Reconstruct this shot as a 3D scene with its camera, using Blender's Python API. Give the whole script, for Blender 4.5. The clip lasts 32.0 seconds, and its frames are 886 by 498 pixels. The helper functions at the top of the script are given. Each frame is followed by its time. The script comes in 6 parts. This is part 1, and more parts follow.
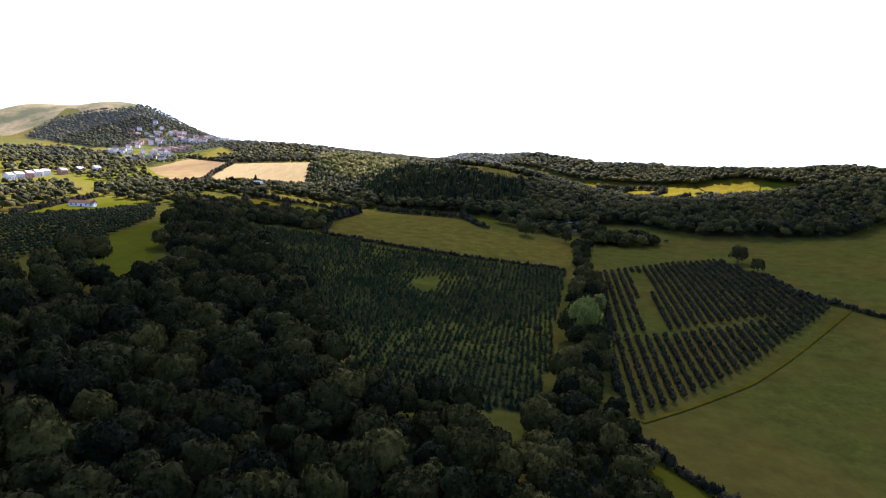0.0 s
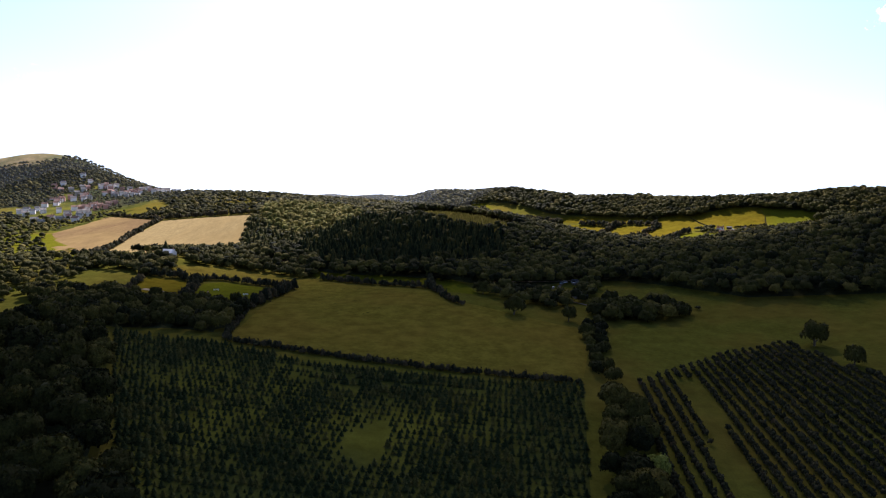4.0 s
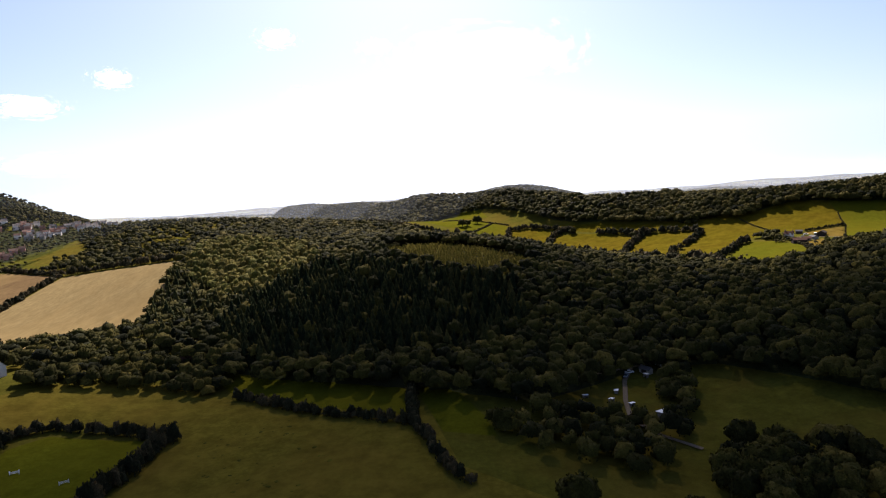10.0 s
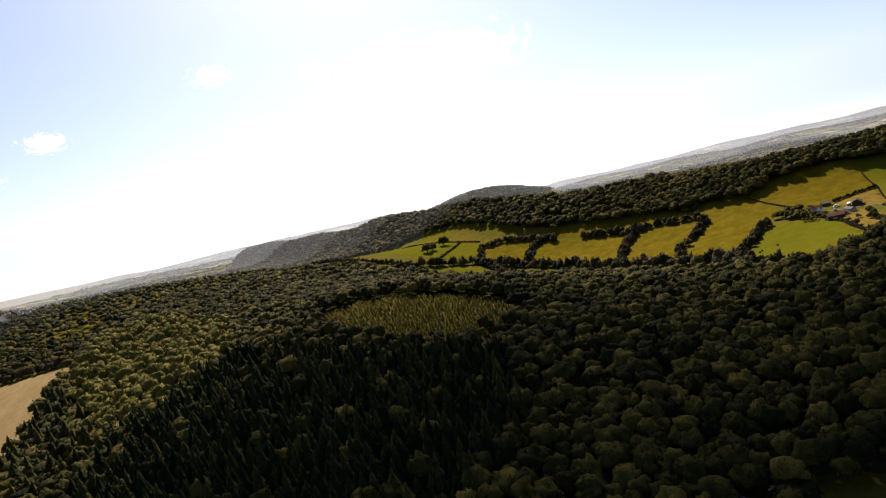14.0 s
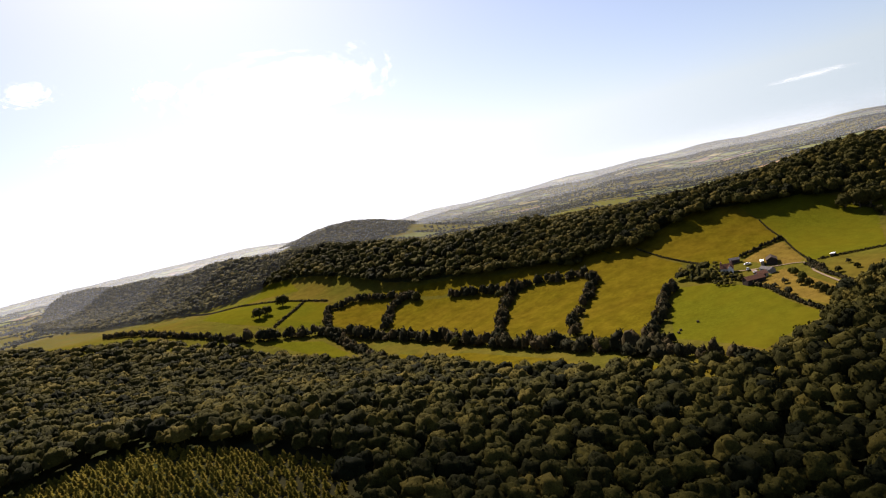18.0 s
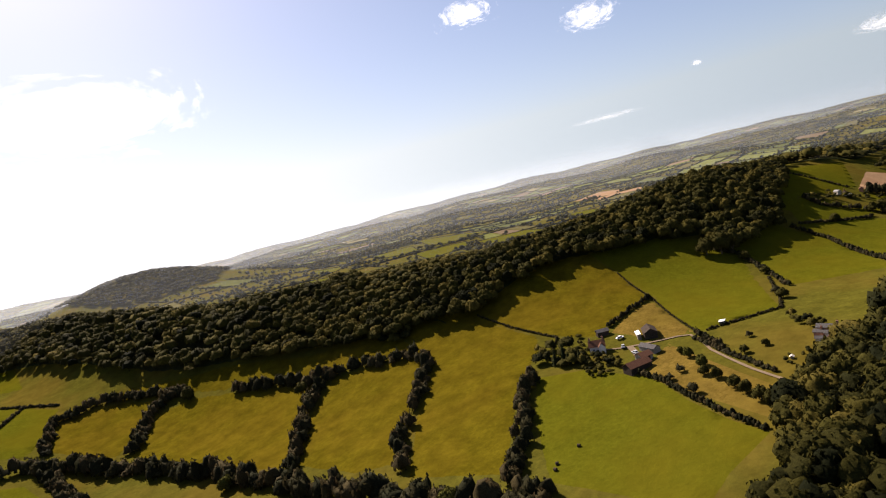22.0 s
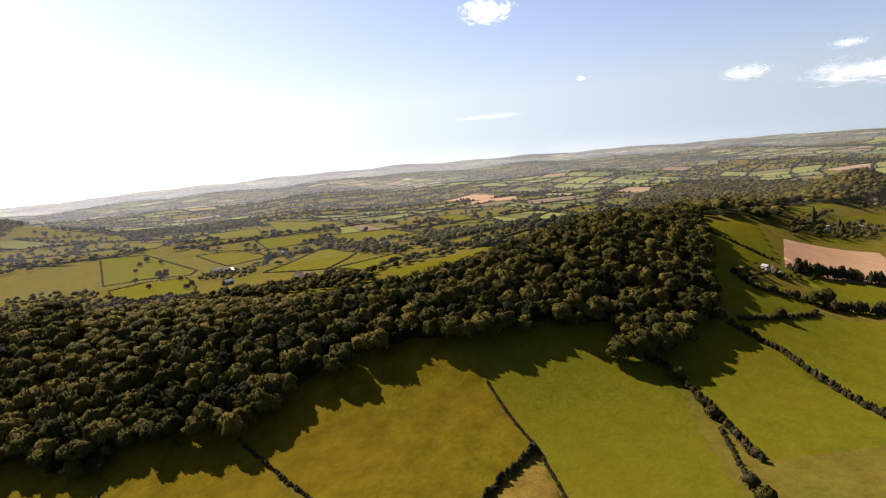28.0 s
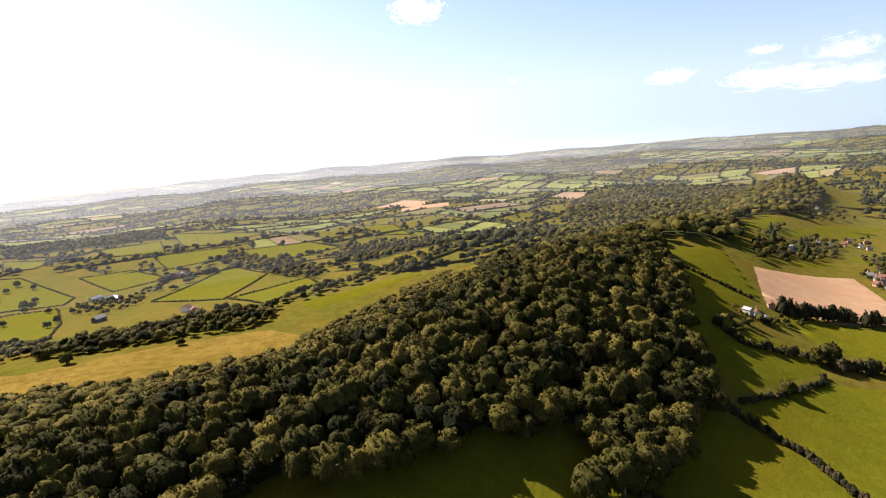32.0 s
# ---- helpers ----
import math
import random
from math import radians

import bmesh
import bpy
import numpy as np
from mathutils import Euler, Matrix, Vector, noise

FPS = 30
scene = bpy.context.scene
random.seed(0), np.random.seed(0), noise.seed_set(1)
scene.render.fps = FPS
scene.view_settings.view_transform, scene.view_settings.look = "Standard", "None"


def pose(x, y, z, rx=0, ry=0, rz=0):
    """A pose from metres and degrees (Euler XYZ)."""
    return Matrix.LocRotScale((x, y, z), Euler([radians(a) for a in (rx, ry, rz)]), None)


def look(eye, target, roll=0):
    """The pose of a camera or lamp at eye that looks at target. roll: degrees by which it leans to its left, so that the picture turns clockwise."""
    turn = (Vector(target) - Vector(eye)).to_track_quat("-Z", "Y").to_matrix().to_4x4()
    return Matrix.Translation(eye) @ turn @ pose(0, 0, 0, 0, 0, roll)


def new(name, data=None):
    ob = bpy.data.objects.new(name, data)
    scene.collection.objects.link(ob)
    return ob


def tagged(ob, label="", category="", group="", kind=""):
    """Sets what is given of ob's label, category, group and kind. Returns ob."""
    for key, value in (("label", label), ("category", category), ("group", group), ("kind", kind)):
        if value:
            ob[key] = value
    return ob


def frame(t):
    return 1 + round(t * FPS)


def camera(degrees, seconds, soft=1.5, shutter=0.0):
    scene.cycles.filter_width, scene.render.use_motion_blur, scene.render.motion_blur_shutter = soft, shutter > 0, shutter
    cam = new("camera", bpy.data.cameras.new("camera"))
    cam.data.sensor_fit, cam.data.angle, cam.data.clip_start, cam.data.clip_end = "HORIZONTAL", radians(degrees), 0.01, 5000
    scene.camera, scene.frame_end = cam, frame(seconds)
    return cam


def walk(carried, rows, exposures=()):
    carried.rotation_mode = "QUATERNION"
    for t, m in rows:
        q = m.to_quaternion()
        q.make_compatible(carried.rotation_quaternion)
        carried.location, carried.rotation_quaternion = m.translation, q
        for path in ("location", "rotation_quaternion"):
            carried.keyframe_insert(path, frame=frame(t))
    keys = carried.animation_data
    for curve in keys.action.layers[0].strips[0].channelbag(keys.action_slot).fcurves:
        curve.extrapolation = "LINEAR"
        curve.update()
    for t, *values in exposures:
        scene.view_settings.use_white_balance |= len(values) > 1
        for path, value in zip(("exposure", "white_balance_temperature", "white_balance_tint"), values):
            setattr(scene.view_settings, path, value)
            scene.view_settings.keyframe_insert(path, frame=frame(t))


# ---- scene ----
cam = camera(73.0, 32.0, soft=1.15)
# seconds, place, turn (Euler degrees)
ROWS = [
    (0.0, -1.1, -2.5, 97.5, 81.94, -4.11, 2.02),
    (0.5, -0.9, 13.2, 99.2, 82.60, -2.01, 1.58),
    (1.0, -0.5, 28.6, 101.4, 82.80, -0.88, 1.33),
    (1.5, -0.0, 44.1, 103.7, 82.61, -2.63, 1.08),
    (2.0, 0.6, 59.9, 105.5, 83.11, -3.15, 0.35),
    (2.5, 1.6, 75.8, 107.0, 84.22, -0.65, -0.32),
    (3.0, 2.7, 91.3, 108.6, 84.50, 0.22, -0.44),
    (3.5, 3.4, 106.8, 110.5, 85.00, -0.87, -0.34),
    (5.5, 5.7, 167.8, 120.1, 85.25, -1.58, -1.09),
    (6.0, 6.7, 182.9, 122.4, 84.69, -1.97, -0.91),
    (6.5, 7.1, 197.7, 124.6, 84.99, -2.42, -0.26),
    (7.0, 7.0, 212.5, 127.0, 85.58, -2.21, 0.61),
    (7.5, 6.9, 227.3, 129.7, 86.52, -1.61, 1.26),
    (8.0, 7.2, 241.9, 132.3, 86.00, -1.74, 1.35),
    (8.5, 7.9, 256.5, 134.7, 85.02, -0.57, 1.19),
    (9.0, 9.0, 270.7, 136.6, 85.24, 2.26, 0.80),
    (9.5, 10.3, 285.7, 138.4, 85.62, 3.54, -0.30),
    (10.0, 11.2, 301.3, 140.2, 84.53, 2.92, -1.88),
    (10.5, 12.4, 316.5, 142.0, 83.93, 3.21, -3.12),
    (11.0, 14.1, 331.1, 143.5, 84.03, 5.59, -3.54),
    (11.5, 16.4, 345.5, 145.1, 84.49, 8.14, -3.63),
    (12.0, 19.2, 360.2, 146.6, 84.66, 9.14, -3.95),
    (12.5, 22.1, 374.9, 148.5, 84.38, 9.26, -4.45),
    (13.0, 25.2, 389.3, 150.2, 84.11, 10.06, -4.51),
    (13.5, 28.7, 403.7, 151.8, 84.61, 10.94, -4.50),
    (14.0, 32.6, 418.3, 153.5, 84.96, 11.91, -5.08),
    (14.5, 36.8, 433.3, 155.1, 85.47, 12.46, -6.44),
    (16.5, 57.3, 502.4, 163.5, 86.19, 11.52, -14.17),
    (17.0, 63.4, 518.5, 165.2, 85.79, 10.90, -15.76),
    (17.5, 69.8, 534.3, 166.7, 85.51, 12.91, -16.76),
    (18.0, 76.9, 549.9, 168.2, 84.92, 12.33, -18.17),
    (18.5, 84.6, 564.9, 169.8, 84.91, 13.35, -20.03),
    (19.0, 92.5, 579.4, 171.2, 84.58, 13.90, -22.04),
    (19.5, 100.3, 593.3, 171.6, 84.90, 16.62, -24.22),
    (20.0, 109.0, 607.8, 171.5, 84.69, 16.74, -26.77),
    (20.5, 118.9, 622.5, 171.1, 84.20, 14.01, -29.56),
    (21.0, 129.7, 636.4, 171.0, 84.05, 13.25, -31.54),
    (21.5, 140.7, 649.1, 171.8, 84.40, 13.00, -33.17),
    (22.0, 151.3, 660.6, 173.0, 84.59, 13.37, -34.56),
    (22.5, 161.4, 671.1, 174.2, 84.41, 11.15, -35.74),
    (23.0, 171.1, 680.7, 175.6, 84.17, 10.40, -36.42),
    (23.5, 180.7, 690.1, 177.1, 84.17, 11.07, -37.03),
    (24.0, 190.3, 698.9, 178.6, 84.42, 11.42, -37.68),
    (24.5, 200.2, 707.5, 180.2, 84.77, 12.43, -38.52),
    (25.0, 210.2, 715.9, 181.6, 84.83, 13.64, -39.53),
    (25.5, 220.5, 724.1, 182.7, 84.60, 13.36, -40.89),
    (27.5, 266.5, 762.2, 185.7, 81.44, 4.43, -45.19),
    (28.0, 277.4, 770.3, 186.2, 81.01, 4.57, -46.14),
    (28.5, 288.3, 777.9, 186.5, 81.28, 5.22, -47.42),
    (29.0, 299.2, 785.2, 187.2, 81.08, 5.54, -48.74),
    (29.5, 309.7, 792.3, 187.9, 80.83, 4.93, -49.91),
    (30.0, 319.7, 798.8, 188.7, 80.47, 2.88, -50.94),
    (30.5, 329.2, 805.0, 189.7, 80.22, 2.37, -51.91),
    (31.0, 338.4, 810.8, 190.5, 80.43, 3.61, -52.92),
    (31.5, 347.6, 816.8, 191.4, 80.58, 4.07, -52.97),
    (32.0, 357.1, 822.9, 192.6, 80.63, 4.50, -52.39),
]
EXPOSURES = [(0.0, 2.8, 5250, 26), (1.0, 2.7, 5250, 26), (2.0, 2.55, 5350, 25), (3.0, 2.2, 5500, 24), (6.0, 1.65, 5900, 23), (9.0, 1.45, 6050, 23), (13.0, 1.4, 6300, 22), (19.0, 1.3, 6700, 22), (25.0, 1.2, 6800, 23), (28.0, 1.5, 6600, 23), (32.0, 1.95, 6350, 23)]
walk(cam, [(t, pose(x, y, z, rx, ry, rz)) for t, x, y, z, rx, ry, rz in ROWS], EXPOSURES)

# ---- sky and sun ----
SUN_AZ, SUN_EL = 0.0, 43.0     # degrees from +y towards +x; above the horizon
world = bpy.data.worlds.new("sky")
scene.world = world
world.use_nodes = True
wn = world.node_tree.nodes
sky = wn.new("ShaderNodeTexSky")
sky.sky_type, sky.sun_disc = "NISHITA", False
sky.sun_elevation, sky.sun_rotation = radians(SUN_EL), radians(SUN_AZ)
sky.air_density, sky.dust_density, sky.ozone_density = 1.0, 1.1, 1.5
wn["Background"].inputs["Strength"].default_value = 0.051
cool = wn.new("ShaderNodeMix")
cool.data_type, cool.blend_type = "RGBA", "MULTIPLY"
cool.inputs["Factor"].default_value = 1.0
cool.inputs["B"].default_value = (0.94, 0.98, 1.03, 1)
grey, pale = wn.new("ShaderNodeRGBToBW"), wn.new("ShaderNodeMix")
pale.data_type = "RGBA"
pale.inputs["Factor"].default_value = 0.1
world.node_tree.links.new(sky.outputs["Color"], grey.inputs["Color"])
world.node_tree.links.new(sky.outputs["Color"], pale.inputs["A"])
world.node_tree.links.new(grey.outputs["Val"], pale.inputs["B"])
world.node_tree.links.new(pale.outputs["Result"], cool.inputs["A"])
world.node_tree.links.new(cool.outputs["Result"], wn["Background"].inputs["Color"])
# the sky just above the horizon keeps the brightness of the air a few degrees higher
way, axes, low, back_ = wn.new("ShaderNodeTexCoord"), wn.new("ShaderNodeSeparateXYZ"), wn.new("ShaderNodeMath"), wn.new("ShaderNodeCombineXYZ")
low.operation, low.inputs[1].default_value = "MAXIMUM", 0.085
world.node_tree.links.new(way.outputs["Generated"], axes.inputs[0])
world.node_tree.links.new(axes.outputs["Z"], low.inputs[0])
for side in "XY":
    world.node_tree.links.new(axes.outputs[side], back_.inputs[side])
world.node_tree.links.new(low.outputs[0], back_.inputs["Z"])
world.node_tree.links.new(back_.outputs[0], sky.inputs["Vector"])
sun_data = bpy.data.lights.new("sun", "SUN")
sun_data.energy, sun_data.angle, sun_data.color = 5.0, radians(0.5), (1.0, 0.93, 0.80)
sun = new("sun", sun_data)
sun.matrix_world = look((0, 0, 600), (-math.sin(radians(SUN_AZ)) * 400, -math.cos(radians(SUN_AZ)) * 400,
                                      600 - 400 * math.tan(radians(SUN_EL))))

# ---- materials ----
def shader(name, rough=0.9, spec=0.2):
    m = bpy.data.materials.new(name)
    m.use_nodes = True
    n, l = m.node_tree.nodes, m.node_tree.links
    b = n["Principled BSDF"]
    b.inputs["Roughness"].default_value = rough
    b.inputs["Specular IOR Level"].default_value = spec
    return m, n, l, b


def noise_node(n, l, coord, scale, detail=5.0, rough=0.55):
    t = n.new("ShaderNodeTexNoise")
    t.inputs["Scale"].default_value, t.inputs["Detail"].default_value = scale, detail
    t.inputs["Roughness"].default_value = rough
    l.new(coord, t.inputs["Vector"])
    return t.outputs["Fac"]


def ramp(n, l, fac, stops):
    r = n.new("ShaderNodeValToRGB")
    while len(r.color_ramp.elements) < len(stops):
        r.color_ramp.elements.new(0.5)
    for e, (p, c) in zip(r.color_ramp.elements, stops):
        e.position, e.color = p, (*c, 1)
    l.new(fac, r.inputs["Fac"])
    return r.outputs["Color"]


def mix(n, l, fac, a, b, how="MIX"):
    x = n.new("ShaderNodeMix")
    x.data_type, x.blend_type = "RGBA", how
    for sock, v in ((x.inputs["Factor"], fac), (x.inputs["A"], a), (x.inputs["B"], b)):
        if isinstance(v, (int, float)):
            sock.default_value = v
        elif isinstance(v, tuple):
            sock.default_value = (*v, 1)
        else:
            l.new(v, sock)
    return x.outputs["Result"]


def bump(n, l, b, height, dist, strength=0.6):
    u = n.new("ShaderNodeBump")
    u.inputs["Distance"].default_value, u.inputs["Strength"].default_value = dist, strength
    l.new(height, u.inputs["Height"])
    l.new(u.outputs["Normal"], b.inputs["Normal"])


def ground_cover(name, dark, light, patch, tuft=0.35, rough=0.95, patch_scale=0.02, fine=0.5, stretch=None):
    """Grass, stubble or tilth: broad patches, tufts, fine grain and a little relief."""
    m, n, l, b = shader(name, rough, 0.0)
    g = n.new("ShaderNodeNewGeometry")
    coord = g.outputs["Position"]
    if stretch:
        mp = n.new("ShaderNodeMapping")
        mp.inputs["Rotation"].default_value = (0, 0, radians(stretch[0]))
        mp.inputs["Scale"].default_value = (1, stretch[1], 1)
        l.new(coord, mp.inputs["Vector"])
        coord = mp.outputs["Vector"]
    big = noise_node(n, l, coord, patch_scale, 4)
    mid = noise_node(n, l, coord, 0.12, 6, 0.65)
    small = noise_node(n, l, coord, fine, 6, 0.7)
    base = ramp(n, l, small, [(0.3, dark), (0.7, light)])
    a = ramp(n, l, big, [(0.42, (0, 0, 0)), (0.62, (1, 1, 1))])
    base = mix(n, l, a, base, patch)
    tone = ramp(n, l, mid, [(0.3, (1 - tuft,) * 3), (0.65, (1.0, 1.0, 1.0))])
    base = mix(n, l, 1.0, base, tone, "MULTIPLY")
    l.new(base, b.inputs["Base Color"])
    bump(n, l, b, small, 0.5)
    return m


def leafy(name, dark, light, warm, through_light=0.25):
    """Leaves; the attribute 'tint' varies tree by tree, the island number clump by clump."""
    m, n, l, b = shader(name, 0.9, 0.03)
    at = n.new("ShaderNodeAttribute")
    at.attribute_name = "tint"
    g = n.new("ShaderNodeNewGeometry")
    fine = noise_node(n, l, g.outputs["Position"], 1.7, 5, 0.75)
    add = n.new("ShaderNodeMath")
    add.operation = "MULTIPLY_ADD"
    l.new(g.outputs["Random Per Island"], add.inputs[0])
    add.inputs[1].default_value = 0.35
    l.new(at.outputs["Fac"], add.inputs[2])
    sub = n.new("ShaderNodeMath")
    sub.operation = "SUBTRACT"
    l.new(add.outputs[0], sub.inputs[0])
    sub.inputs[1].default_value = 0.17
    col = ramp(n, l, sub.outputs[0], [(0.05, dark), (0.6, light), (0.97, warm)])
    # random mottling puts the shaded gaps between leaves into the colour
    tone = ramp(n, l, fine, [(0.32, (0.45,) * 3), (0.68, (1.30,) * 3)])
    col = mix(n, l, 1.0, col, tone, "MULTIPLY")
    l.new(col, b.inputs["Base Color"])
    clump = noise_node(n, l, g.outputs["Position"], 0.75, 3, 0.6)
    both = mix(n, l, 0.6, fine, clump)
    bump(n, l, b, both, 0.9, 0.7)
    tr = n.new("ShaderNodeBsdfTranslucent")
    l.new(col, tr.inputs["Color"])
    ms = n.new("ShaderNodeMixShader")
    ms.inputs[0].default_value = through_light
    l.new(b.outputs[0], ms.inputs[1])
    l.new(tr.outputs[0], ms.inputs[2])
    l.new(ms.outputs[0], n["Material Output"].inputs["Surface"])
    return m


def plain(name, dark, light, scale=1.5, rough=0.8, spec=0.3, metal=0.0, relief=0.02):
    m, n, l, b = shader(name, rough, spec)
    g = n.new("ShaderNodeNewGeometry")
    oi = n.new("ShaderNodeObjectInfo")
    f1 = noise_node(n, l, g.outputs["Position"], scale, 5, 0.6)
    f2 = noise_node(n, l, g.outputs["Position"], scale * 0.15, 3)
    col = ramp(n, l, f1, [(0.3, dark), (0.7, light)])
    tone = ramp(n, l, f2, [(0.3, (0.8,) * 3), (0.7, (1.0,) * 3)])
    col = mix(n, l, 1.0, col, tone, "MULTIPLY")
    tone2 = ramp(n, l, oi.outputs["Random"], [(0.0, (0.8,) * 3), (1.0, (1.05,) * 3)])
    col = mix(n, l, 1.0, col, tone2, "MULTIPLY")
    l.new(col, b.inputs["Base Color"])
    b.inputs["Metallic"].default_value = metal
    bump(n, l, b, f1, relief)
    return m


GRASS = ground_cover("meadow_grass", (0.0536, 0.0513, 0.0080), (0.0859, 0.0774, 0.0106), (0.0859, 0.0653, 0.0106))
LUSH = ground_cover("lush_grass", (0.0519, 0.0537, 0.0035), (0.0783, 0.0766, 0.0053), (0.0739, 0.0660, 0.0044), 0.2)
OLIVE = ground_cover("dry_pasture", (0.0640, 0.0518, 0.0035), (0.0990, 0.0781, 0.0053), (0.0905, 0.0659, 0.0053), 0.42)
GRAZED = ground_cover("grazed_pasture", (0.0799, 0.0646, 0.0084), (0.1247, 0.0988, 0.0144), (0.1086, 0.0788, 0.0120), 0.42)
ROUGH = ground_cover("rough_pasture", (0.0842, 0.0590, 0.0097), (0.1757, 0.1170, 0.0262), (0.1150, 0.0810, 0.0145), 0.45, fine=0.8)
STRAW = ground_cover("stubble", (0.1330, 0.0947, 0.0396), (0.1943, 0.1441, 0.0643), (0.1556, 0.1084, 0.0441), 0.2, patch_scale=0.012, stretch=(-18, 0.25))
TILTH = ground_cover("tilled_soil", (0.1901, 0.1197, 0.0660), (0.2675, 0.1725, 0.0977), (0.2306, 0.1338, 0.0748), 0.2, stretch=(30, 0.2))
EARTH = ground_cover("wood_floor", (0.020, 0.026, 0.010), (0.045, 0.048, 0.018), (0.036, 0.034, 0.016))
HEATH = ground_cover("hill_grass", (0.1320, 0.1056, 0.0484), (0.2376, 0.1716, 0.0836), (0.0792, 0.0748, 0.0308), 0.3, patch_scale=0.012, fine=0.15)
GRAVEL = plain("gravel", (0.125, 0.090, 0.056), (0.200, 0.148, 0.095), 2.0, 0.95, 0.1, relief=0.05)
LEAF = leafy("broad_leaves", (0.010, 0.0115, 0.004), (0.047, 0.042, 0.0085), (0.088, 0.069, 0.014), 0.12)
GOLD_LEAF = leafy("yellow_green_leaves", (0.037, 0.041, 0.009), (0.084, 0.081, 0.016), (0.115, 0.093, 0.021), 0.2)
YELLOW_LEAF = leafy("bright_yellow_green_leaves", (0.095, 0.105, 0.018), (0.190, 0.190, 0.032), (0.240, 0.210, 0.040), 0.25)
# greyer copy of the leaf colour for the far trees; distance haze is put into it
HAZED_LEAF = leafy("hazed_leaves", (0.0176, 0.0208, 0.0096), (0.0440, 0.0448, 0.0168), (0.0672, 0.0584, 0.0224))
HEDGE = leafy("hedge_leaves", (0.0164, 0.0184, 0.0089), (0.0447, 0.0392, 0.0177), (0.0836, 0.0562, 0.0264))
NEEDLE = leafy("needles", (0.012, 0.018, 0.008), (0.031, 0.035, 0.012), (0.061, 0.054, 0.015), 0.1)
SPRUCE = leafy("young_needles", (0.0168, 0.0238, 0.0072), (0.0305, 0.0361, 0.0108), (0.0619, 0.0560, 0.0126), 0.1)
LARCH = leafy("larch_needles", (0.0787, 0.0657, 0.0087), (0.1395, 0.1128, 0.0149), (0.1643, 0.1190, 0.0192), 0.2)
WEEDS = ground_cover("weedy_ground", (0.0277, 0.0313, 0.0081), (0.0514, 0.0526, 0.0103), (0.0803, 0.0746, 0.0103), 0.4)
SPENT = ground_cover("harvested_ground", (0.0860, 0.0556, 0.0261), (0.1376, 0.0894, 0.0402), (0.1653, 0.1134, 0.0443), 0.25, patch_scale=0.01, stretch=(-18, 0.3))
BARK = plain("bark", (0.06, 0.045, 0.03), (0.14, 0.11, 0.08), 3.0, 0.95, 0.1, relief=0.05)
RENDERED = plain("painted_render", (0.70, 0.62, 0.52), (0.84, 0.77, 0.68), 1.0, 0.85)
BRICK = plain("red_brick", (0.30, 0.145, 0.095), (0.45, 0.235, 0.165), 2.5, 0.9)
STONE = plain("rubble_stone", (0.22, 0.20, 0.16), (0.42, 0.38, 0.31), 2.0, 0.9, relief=0.06)
SLATE = plain("slate", (0.045, 0.042, 0.042), (0.095, 0.089, 0.086), 2.0, 0.8, 0.1, relief=0.03)
CLAY = plain("clay_tiles", (0.080, 0.036, 0.022), (0.150, 0.070, 0.042), 2.5, 0.85, 0.1, relief=0.04)
# lightened slate and clay: sun glancing off the roofs put into the colour
SUNLIT_SLATE = plain("sunlit_slate", (0.19, 0.160, 0.130), (0.36, 0.310, 0.26), 2.0, 0.85, 0.05, relief=0.03)
SUNLIT_CLAY = plain("sunlit_clay_tiles", (0.20, 0.105, 0.070), (0.33, 0.19, 0.13), 2.5, 0.8, 0.1, relief=0.04)
TIN = plain("weathered_sheet_metal", (0.10, 0.10, 0.10), (0.20, 0.20, 0.19), 0.8, 0.5, 0.5, 0.3)
WHITE = plain("white_paint", (0.72, 0.72, 0.72), (0.85, 0.85, 0.85), 1.0, 0.5)
TIMBER = plain("tarred_boards", (0.030, 0.022, 0.017), (0.070, 0.054, 0.042), 3.0, 0.95, 0.05)
WOOD = plain("weathered_wood", (0.16, 0.13, 0.10), (0.30, 0.25, 0.19), 3.0, 0.85)
DARKPANE = plain("window_pane", (0.02, 0.025, 0.03), (0.04, 0.045, 0.05), 1.0, 0.08, 0.6)
PAINTED = plain("car_paint", (0.30, 0.32, 0.35), (0.42, 0.44, 0.47), 0.5, 0.25, 0.6)

# ---- the lie of the land ----
KNOLLS = [
    (-300, -100, -2, 280), (100, -80, -26, 260), (450, 50, -7, 280), (-450, 350, 4, 260), (-150, 250, 6, 180), (80, 250, -21, 170),
    (280, 350, 16, 180), (520, 400, 12, 230), (-330, 620, -12, 200), (-130, 480, 1, 130), (60, 480, 5, 110), (200, 540, -23, 110),
    (380, 640, 10, 160), (600, 700, 26, 180), (-230, 880, 12, 170), (-60, 780, 28, 140), (110, 760, 8, 130), (270, 850, -8, 120),
    (420, 820, 17, 120), (-450, 1000, -30, 200), (-100, 1050, 13, 180), (150, 1000, -16, 150), (370, 1020, 31, 130), (560, 960, -30, 130)]
